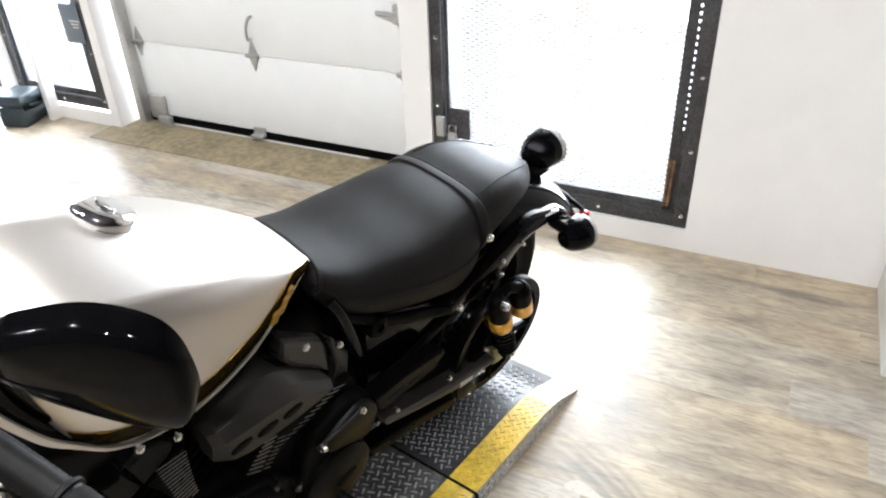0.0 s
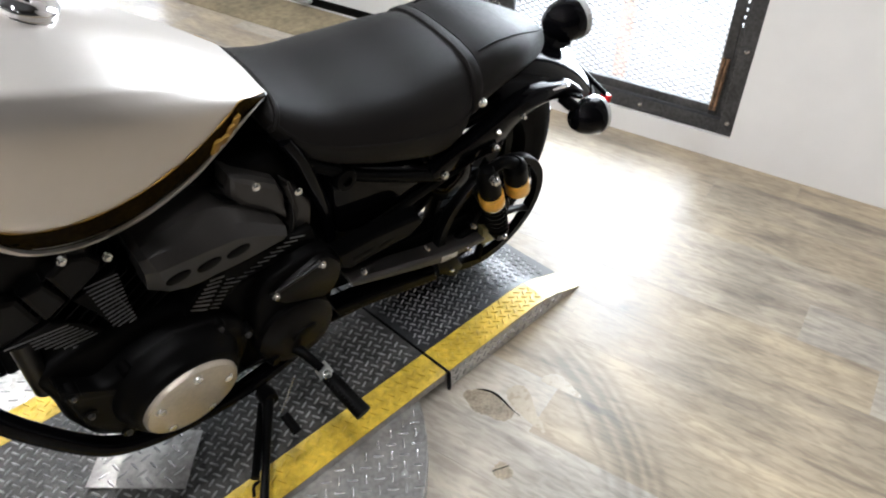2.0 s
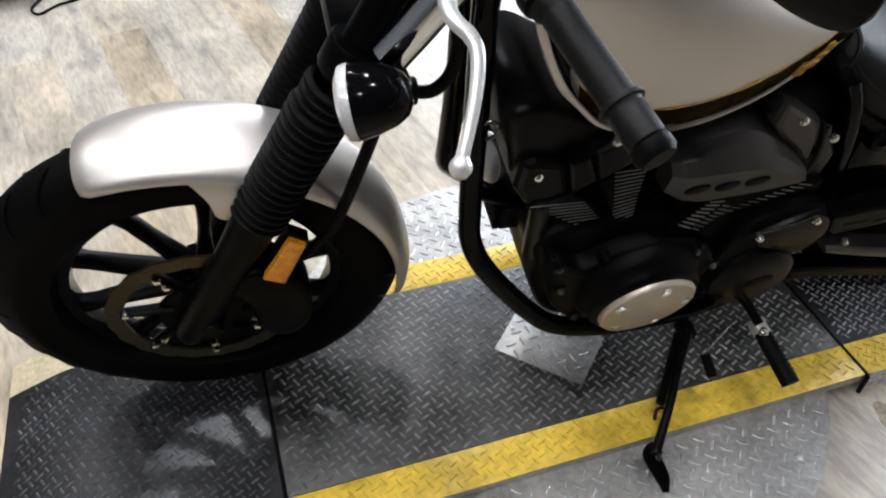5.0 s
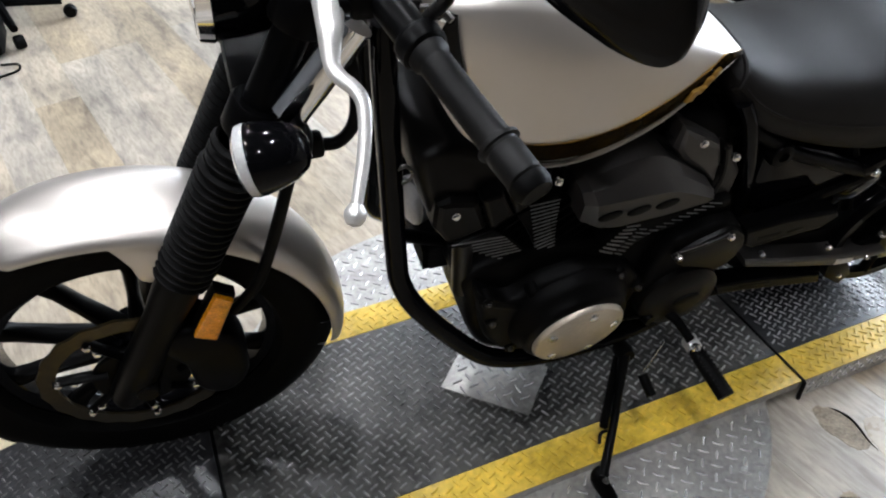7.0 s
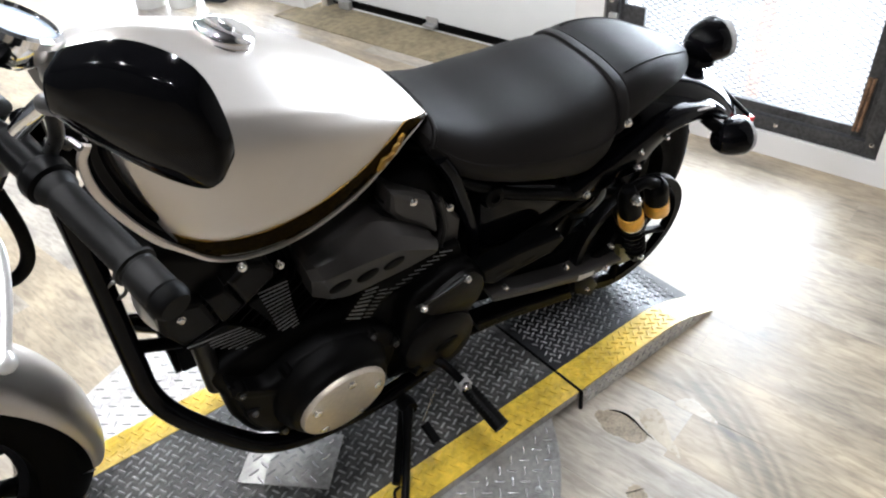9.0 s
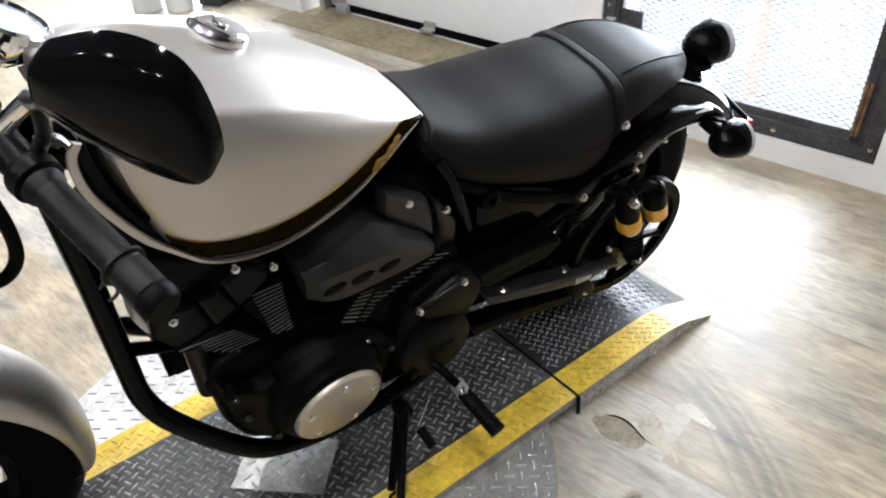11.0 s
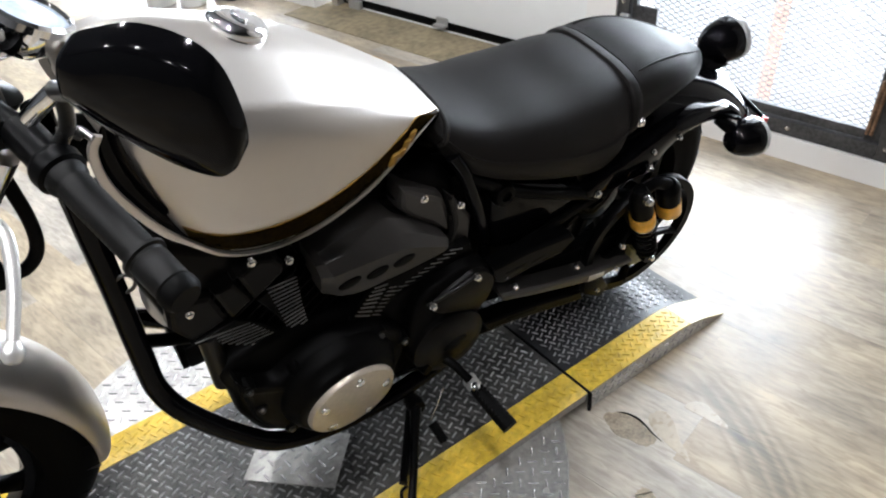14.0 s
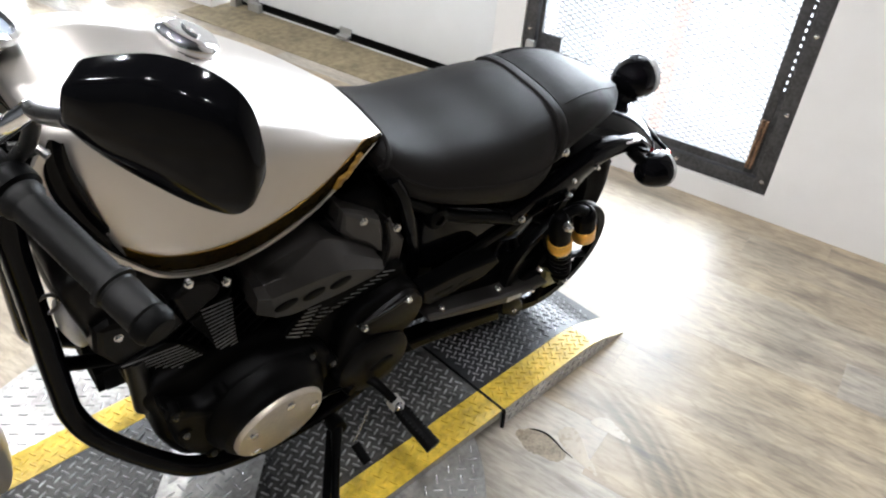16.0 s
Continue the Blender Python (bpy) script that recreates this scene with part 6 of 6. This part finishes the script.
DZ = DX.cross(DA)
for k in range(5):
    a = 2 * math.pi * k / 5 + 0.45
    q = Vector((DC[0], -0.19, DC[1])) + DA * 0.042 + (DX * math.cos(a) + DZ * math.sin(a)) * 0.064
    part("cover_bolt", bolt(q, DA, 0.0105, 0.0055), M_BOLT, dc, "bright bolt")
BELT = [(0.862, 0.40), (0.880, 0.448), (0.915, 0.474), (0.99, 0.486), (1.032, 0.458), (1.046, 0.41), (1.022, 0.365), (1.020, 0.29), (0.988, 0.238), (0.935, 0.224), (0.885, 0.252), (0.862, 0.31)]
pc = bpart("pulley_cover", slab(BELT, -0.14, -0.176, 0.012, 64), M_ENGINE, "black pulley cover")
part("pulley_boss", lathe([(0.0, -0.02), (0.082, -0.02), (0.079, 0.008), (0.07, 0.016), (0.04, 0.020), (0.0, 0.021)], (0.943, -0.178, 0.305), (0, -1, 0), 44), M_HEAD, pc, "black round boss")
part("pulley_arm", slab([(0.905, 0.44), (0.985, 0.478), (1.028, 0.455), (1.04, 0.412), (1.012, 0.366), (0.955, 0.385), (0.915, 0.405)], -0.17, -0.186, 0.007, 40), M_HEAD, pc, "", 30)
# black plate in place of the port's shade
part("pulley_port", slab([(0.95 + 0.026 * math.cos(t), 0.312 + 0.013 * math.sin(t) + 0.006 * math.cos(t)) for t in (2 * math.pi * k / 20 for k in range(20))], -0.19, -0.2015, 0.001), M_RUBBER, pc, "black plate for the shade in a port")
part("pulley_rib", tube([(0.892, -0.180, 0.437), (0.94, -0.188, 0.458), (0.992, -0.188, 0.472)], 0.0035, 8, 10), M_GREYBLK, pc)
for p in ((0.898, 0.443), (0.992, 0.468)):
    part("cover_bolt", bolt((p[0], -0.19, p[1]), (0, -1, 0), 0.0075, 0.007), M_BOLT, pc, "bright bolt")

# two finned cylinders in a vee
for base, top, nm in (((0.70, 0.45), (0.565, 0.64), "front_cylinder"), ((0.80, 0.45), (0.93, 0.63), "rear_cylinder")):
    b, t = Vector((base[0], 0, base[1])), Vector((top[0], 0, top[1]))
    ax = (t - b).normalized()
    side = Vector((ax.z, 0, -ax.x))
    L = (t - b).length
    cy = bpart(nm, lathe([(0.0, 0), (0.062, 0), (0.062, L), (0.0, L)], b, ax, 36), M_ENGINE, "black finned cylinder")
    for k in range(11):
        h = 0.012 + k * (L - 0.03) / 10
        half = 0.085
        o = [(side * (half * x) + Vector((0, y, 0))) for x, y in ((-1, -0.105), (-0.8, -0.125), (0.8, -0.125), (1, -0.105), (1, 0.105), (0.8, 0.125), (-0.8, 0.125), (-1, 0.105))]
        part("fin", loft([[b + ax * h + q for q in o], [b + ax * (h + 0.0028) + q for q in o]]), M_ENGINE, cy)

# front head: stepped black castings over two fans of machined fin edges
FH = [(0.455, 0.70), (0.50, 0.72), (0.56, 0.69), (0.63, 0.665), (0.655, 0.62), (0.60, 0.55), (0.54, 0.525), (0.49, 0.54), (0.465, 0.62)]
fh = bpart("front_head", slab(FH, 0.1, -0.108, 0.014, 56), M_HEAD, "black front cylinder head")
part("rocker_cover", slab([(0.584, 0.642), (0.618, 0.664), (0.642, 0.655), (0.658, 0.632), (0.653, 0.615), (0.603, 0.582)], -0.09, -0.137, 0.008), M_HEAD, fh, "", 20)
part("rocker_cover", slab([(0.545, 0.626), (0.578, 0.634), (0.600, 0.582), (0.563, 0.560)], -0.09, -0.135, 0.008), M_HEAD, fh, "", 20)
part("head_nose", slab([(0.478, 0.625), (0.50, 0.632), (0.545, 0.618), (0.562, 0.553), (0.50, 0.530), (0.474, 0.575)], -0.09, -0.128, 0.012), M_HEAD, fh, "", 20)
part("head_skirt", slab([(0.497, 0.538), (0.569, 0.553), (0.606, 0.523), (0.648, 0.465), (0.624, 0.455), (0.581, 0.503), (0.537, 0.520)], -0.1, -0.134, 0.003), M_ENGINE, fh, "", 20)
part("head_skirt", slab([(0.606, 0.577), (0.672, 0.606), (0.664, 0.55), (0.682, 0.483), (0.656, 0.468), (0.63, 0.53)], -0.1, -0.134, 0.003), M_ENGINE, fh, "", 20)
for a0, b0, a1, b1, n in (((0.502, 0.541), (0.589, 0.535), (0.630, 0.447), (0.650, 0.452), 12), ((0.624, 0.594), (0.674, 0.595), (0.639, 0.529), (0.677, 0.536), 8), ((0.639, 0.529), (0.677, 0.536), (0.651, 0.462), (0.684, 0.475), 8)):
    for k in range(n):
        f = k / (n - 1)
        a, b = [(p[0] + (q[0] - p[0]) * f, p[1] + (q[1] - p[1]) * f) for p, q in ((a0, a1), (b0, b1))]
        part("fin_edge", tube([(a[0], -0.1345, a[1]), (b[0], -0.1345, b[1])], 0.0011, 6), M_FIN, fh, "machined fin edge")
for p in ((0.507, 0.600, -0.129), (0.609, 0.663, -0.136), (0.668, 0.630, -0.13)):
    part("head_bolt", bolt((p[0], p[2], p[1]), (0, -1, 0.1), 0.007, 0.005), M_BOLT, fh, "bright bolt")
part("push_rod_tube", lathe([(0.0, 0), (0.017, 0), (0.017, 0.13), (0.0, 0.13)], (0.529, -0.122, 0.405), (-0.04, 0, 0.99), 20), M_GREYBLK, fh, "charcoal push-rod tube")

# faceted air cleaner shell; black plates stand for the shade in three slots
EDGES = [  # back, crown, upper crease, lower crease, lower edge, back
    (-0.06, [(0.715, 0.635), (0.76, 0.662), (0.82, 0.67), (0.874, 0.64), (0.935, 0.59)]),
    (-0.135, [(0.712, 0.628), (0.76, 0.644), (0.821, 0.650), (0.874, 0.622), (0.938, 0.572)]),
    (-0.156, [(0.714, 0.622), (0.773, 0.624), (0.819, 0.625), (0.870, 0.612), (0.943, 0.564)]),
    (-0.172, [(0.720, 0.604), (0.777, 0.603), (0.82, 0.602), (0.86, 0.597), (0.935, 0.560)]),
    (-0.166, [(0.733, 0.546), (0.768, 0.536), (0.816, 0.537), (0.866, 0.539), (0.932, 0.546)]),
    (-0.06, [(0.735, 0.54), (0.768, 0.53), (0.816, 0.53), (0.866, 0.533), (0.93, 0.54)])]
lines = [[(p[0], v, p[1]) for p in catmull(line, 22)] for v, line in EDGES]
rings = [[line[k] for line in lines] for k in range(22)]
tip = [(0.703 + (p[0] - 0.72) * 0.12, p[1] * 0.93, 0.588 + (p[2] - 0.588) * 0.72) for p in rings[0]]
ac = bpart("air_cleaner", loft([tip] + rings), M_COVER, "charcoal faceted air cleaner shell", angle=16)
for c in ((0.7475, 0.573), (0.798, 0.571), (0.848, 0.572)):
    o = [(c[0] + 0.0205 * math.cos(t), c[1] + 0.0095 * math.sin(t) + 0.003 * math.cos(t)) for t in (2 * math.pi * k / 24 for k in range(24))]
    rim = slab(o, -0.160, -0.1722, 0.0015)
    sl = part("slot", rim, M_RUBBER, ac, "black plate for the shade in an oval slot")
# rear rocker covers, two faceted castings
rh = bpart("rear_head", slab([(0.86, 0.66), (0.87, 0.69), (0.94, 0.68), (0.985, 0.64), (1.0, 0.56), (0.97, 0.50), (0.92, 0.53), (0.88, 0.58)], 0.1, -0.108, 0.02, 48), M_ENGINE, "black rear cylinder head")
part("rocker_cover", slab([(0.862, 0.694), (0.902, 0.672), (0.944, 0.642), (0.958, 0.607), (0.96, 0.552), (0.918, 0.588), (0.88, 0.620), (0.859, 0.648)], -0.09, -0.136, 0.012), M_COVER, rh, "charcoal rocker cover", 20)
part("rocker_cover", slab([(0.958, 0.634), (0.982, 0.606), (1.012, 0.561), (1.010, 0.508), (0.968, 0.512), (0.976, 0.558)], -0.09, -0.131, 0.008), M_COVER, rh, "charcoal rocker cover", 20)
part("rocker_rib", tube([(0.956, -0.134, 0.632), (0.964, -0.137, 0.60), (0.970, -0.137, 0.56), (0.966, -0.134, 0.515)], 0.0045, 8, 16), M_GREYBLK, rh)
for p in ((0.904, 0.656), (0.980, 0.608)):
    part("head_bolt", bolt((p[0], -0.137, p[1]), (0, -1, 0.1), 0.0075, 0.005), M_BOLT, rh, "bright bolt")
# machined fin edges below the air cleaner, two ladders
for k in range(8):
    f = k / 7
    part("fin_edge", tube([(0.763 + 0.039 * f, -0.151, 0.460 + 0.049 * f), (0.790 + 0.037 * f, -0.151, 0.444 + 0.062 * f)], 0.0016, 6), M_FIN, rh, "machined fin edge")
    part("fin_edge", tube([(0.797 + 0.034 * f, -0.149, 0.440 + 0.052 * f), (0.812 + 0.034 * f, -0.149, 0.431 + 0.056 * f)], 0.0009, 6), M_FIN, rh, "machined fin edge")
for k in range(11):
    f = k / 10
    a = 0.825 + 0.129 * f
    z = 0.475 + 0.047 * f
    part("fin_edge", tube([(a, -0.150, z), (a + 0.016 + 0.012 * f, -0.150, z - 0.005 - 0.004 * f)], 0.0009, 6), M_FIN, rh, "machined fin edge")
part("fin_block", slab([(0.75, 0.45), (0.80, 0.515), (0.88, 0.515), (1.0, 0.52), (1.01, 0.48), (0.86, 0.47), (0.80, 0.425)], -0.1, -0.148, 0.004), M_ENGINE, rh)
bpart("intake_block", box(0.69, 0.9, -0.09, 0.09, 0.5, 0.68, 0.02), M_ENGINE)
# exhaust on the far side
bpart("exhaust_pipe", tube([(0.55, 0.12, 0.60), (0.50, 0.17, 0.5), (0.56, 0.19, 0.3), (0.8, 0.2, 0.22), (1.1, 0.21, 0.22), (1.7, 0.22, 0.30)], [0.024, 0.024, 0.024, 0.026, 0.042, 0.042], 16, 48), M_SATIN, "satin black exhaust")
bpart("horn", lathe([(0.0, -0.03), (0.03, -0.03), (0.042, -0.015), (0.044, 0.0), (0.03, 0.006), (0.0, 0.008)], (0.478, 0.02, 0.49), (-1, -0.3, 0.1), 28), M_GREYRING, "round grey horn")

# -- foot controls and side stand --
peg_in, peg_out = Vector((0.961, -0.262, 0.230)), Vector((0.975, -0.362, 0.214))
pg = bpart("foot_peg", tube([peg_in, peg_in.lerp(peg_out, 0.3), peg_out], [0.015, 0.0165, 0.0175], 14, 10, flat=0.8), M_RUBBER, "black rubber foot peg")
for k in range(9):
    q = peg_in.lerp(peg_out, 0.15 + 0.09 * k)
    part("peg_rib", tube([q + Vector((-0.012, 0, 0.0105)), q + Vector((0.012, 0, 0.0105))], 0.002, 6), M_RUBBER, pg)
part("clevis", box(-0.012, 0.012, -0.016, 0.016, -0.013, 0.013, 0.004, Matrix.Translation(peg_in + Vector((0, 0.012, 0.0)))), M_ALU, pg, "bright peg clevis")
part("peg_bolt", bolt(peg_in + Vector((-0.004, -0.004, 0.014)), (0, -0.2, 1), 0.009, 0.006), M_BOLT, pg, "bright peg bolt")
bpart("peg_bracket", tube([(0.90, -0.15, 0.262), (0.935, -0.2, 0.265), (0.955, -0.25, 0.245)], [0.013, 0.010, 0.009], 12, 14), M_SATIN, "black foot-peg bracket")
sf = bpart("shift_rod", tube([(0.83, -0.175, 0.262), (0.88, -0.185, 0.268), (0.93, -0.19, 0.272)], 0.005, 10, 10), M_SATIN, "black shift linkage")
part("rod_joint", lathe([(0.0, -0.012), (0.011, -0.012), (0.012, 0.0), (0.011, 0.012), (0.0, 0.012)], (0.885, -0.19, 0.268), (0.2, -1, 0), 14), M_SATIN, sf)
part("shift_lever", tube([(0.895, -0.245, 0.261), (0.874, -0.258, 0.24), (0.851, -0.27, 0.215)], 0.0022, 10, 14), M_BOLT, sf, "bright shift lever")
part("toe_piece", tube([(0.862, -0.262, 0.185), (0.868, -0.30, 0.165)], 0.010, 12), M_RUBBER, sf, "rubber toe piece")
inv = BIKE.inverted()
sp_top, shin, knee, foot = (inv @ Vector(p) for p in ((-0.375, 0.135, 0.178), (-0.469, 0.018, 0.140), (-0.529, -0.050, 0.100), (-0.523, -0.100, TURN_Z + 0.008)))
st = bpart("side_stand", tube([sp_top, sp_top.lerp(shin, 0.5), shin, knee], [0.0125, 0.009, 0.008, 0.0095], 12, 18), M_SATIN, "black side stand resting on the turntable")
part("stand_foot", tube([knee + (shin - knee) * 0.12, knee + Vector((-0.006, 0.0, -0.008)), knee.lerp(foot, 0.6), foot], [0.013, 0.016, 0.014, 0.007], 12, 16, flat=0.55), M_SATIN, st, "flat bent stand foot")
part("spring_hook", tube([shin.lerp(knee, 0.1) + Vector((-0.012, 0, 0.004)), shin.lerp(knee, 0.1) + Vector((-0.024, 0, -0.004)), shin.lerp(knee, 0.3) + Vector((-0.022, 0, -0.004))], 0.0035, 8, 10), M_SATIN, st)
part("stand_pivot", lathe([(0.0, -0.02), (0.018, -0.02), (0.02, 0.0), (0.016, 0.012), (0.0, 0.012)], sp_top, (0, -1, 0.2), 18), M_SATIN, st)
part("stand_spring", tube([sp_top + Vector((-0.015, 0.0, -0.01)), shin + Vector((-0.022, 0, 0.004))], 0.0085, 10), M_SATIN, st, "black coil spring")
part("pivot_bolt", bolt(knee + Vector((0, -0.012, 0.006)), (-0.3, -1, 0.4), 0.006, 0.004), M_DARKBOLT, st)

# ---- floor details and planks ----
chip = thing("floor_chip", "broken patch of plank flooring with bare concrete showing", "floor damage", kind="structure", m=ID4)
rng = random.Random(5)


def flake(name, outline, material, z0, z1, jag=0.003, n=40):
    """A thin ragged-edged patch on the floor."""
    line = [(p[0] + rng.uniform(-jag, jag), p[1] + rng.uniform(-jag, jag)) for p in catmull(outline, n, True)]
    return part(name, loft([[(*p, z0) for p in line], [(*p, z1) for p in inset(line, 0.001)]]), material, chip, "", 4)


flake("bare_patch", [(0.021, -0.034), (0.054, -0.051), (0.068, -0.086), (0.065, -0.127), (0.057, -0.151), (0.026, -0.151), (0.008, -0.111), (0.003, -0.072)], M_CONC, 0.0, 0.0005)
part("lifted_edge", tube([(0.05, -0.046, 0.0), (0.062, -0.062, 0.001), (0.070, -0.086, 0.0015), (0.068, -0.115, 0.0015), (0.063, -0.14, 0.001), (0.062, -0.168, 0.0)], [0.0008, 0.0018, 0.0026, 0.0022, 0.0015, 0.0006], 8, 30), M_RUBBER, chip)
flake("peeled_patch", [(0.10, -0.098), (0.137, -0.119), (0.098, -0.185), (0.063, -0.238), (0.066, -0.172), (0.074, -0.127)], M_SCUFF, 0.0, 0.0004, 0.002)
flake("peeled_patch", [(0.178, -0.138), (0.216, -0.146), (0.218, -0.185), (0.201, -0.233)], M_SCUFF, 0.0, 0.0004, 0.002)
flake("bare_patch", [(-0.092, -0.22), (-0.065, -0.214), (-0.054, -0.234), (-0.068, -0.255), (-0.09, -0.245)], M_CONC, 0.0, 0.0005)

PLANK_W, PLANK_L = 0.155, 1.22


def plank_mesh(w, l):
    bm = bmesh.new()
    e = 0.00018
    rings = [[(0.0001, 0.0001, -0.002), (w - 0.0001, 0.0001, -0.002), (w - 0.0001, l - 0.0001, -0.002), (0.0001, l - 0.0001, -0.005)],
             [(0.0001, 0.0001, -e), (w - 0.0001, 0.0001, -e), (w - 0.0001, l - 0.0001, -e), (0.0001, l - 0.0001, -e)],
             [(e, e, 0), (w - e, e, 0), (w - e, l - e, 0), (e, l - e, 0)]]
    loft(rings, bm)
    bmesh.ops.recalc_face_normals(bm, faces=bm.faces)
    me = bpy.data.meshes.new("plank")
    bm.to_mesh(me)
    bm.free()
    me.materials.append(M_PLANK)
    return me


PLANK = plank_mesh(PLANK_W, PLANK_L)
ROT = Matrix(((0.979, -0.205, 0, 0), (0.205, 0.979, 0, 0), (0, 0, 1, 0), (0, 0, 0, 1)))
rest = bmesh.new()
for i in range(-30, 13):
    off = rng.uniform(0, PLANK_L)
    for j in range(-3, 6):
        x, y = i * PLANK_W, j * PLANK_L + off - 1.0
        c = ROT @ Vector((x + PLANK_W / 2, y + PLANK_L / 2, 0))
        s = (c - Vector((1.384, 0, 0))).dot(Vector((-0.205, 0.979, 0)))
        n = (c - Vector((1.384, 0, 0))).dot(Vector((-0.979, -0.205, 0)))
        if n < 0.0 or n > 6.2 or s < -5 or s > 7:
            continue
        if -1.2 < s < 4.6 and n < 4.6:
            ob = new("plank", PLANK)
            ob.parent = floor
            ob.matrix_world = ROT @ Matrix.Translation((x, y, 0))
        else:
            r = [[ROT @ Vector((x + a * PLANK_W, y + b * PLANK_L, z)) for a, b in ((0.004, 0.001), (0.996, 0.001), (0.996, 0.999), (0.004, 0.999))] for z in (-0.005, 0.0)]
            loft(r, rest)
tagged(part("plank_field", rest, M_PLANK, floor), kind="stuff")
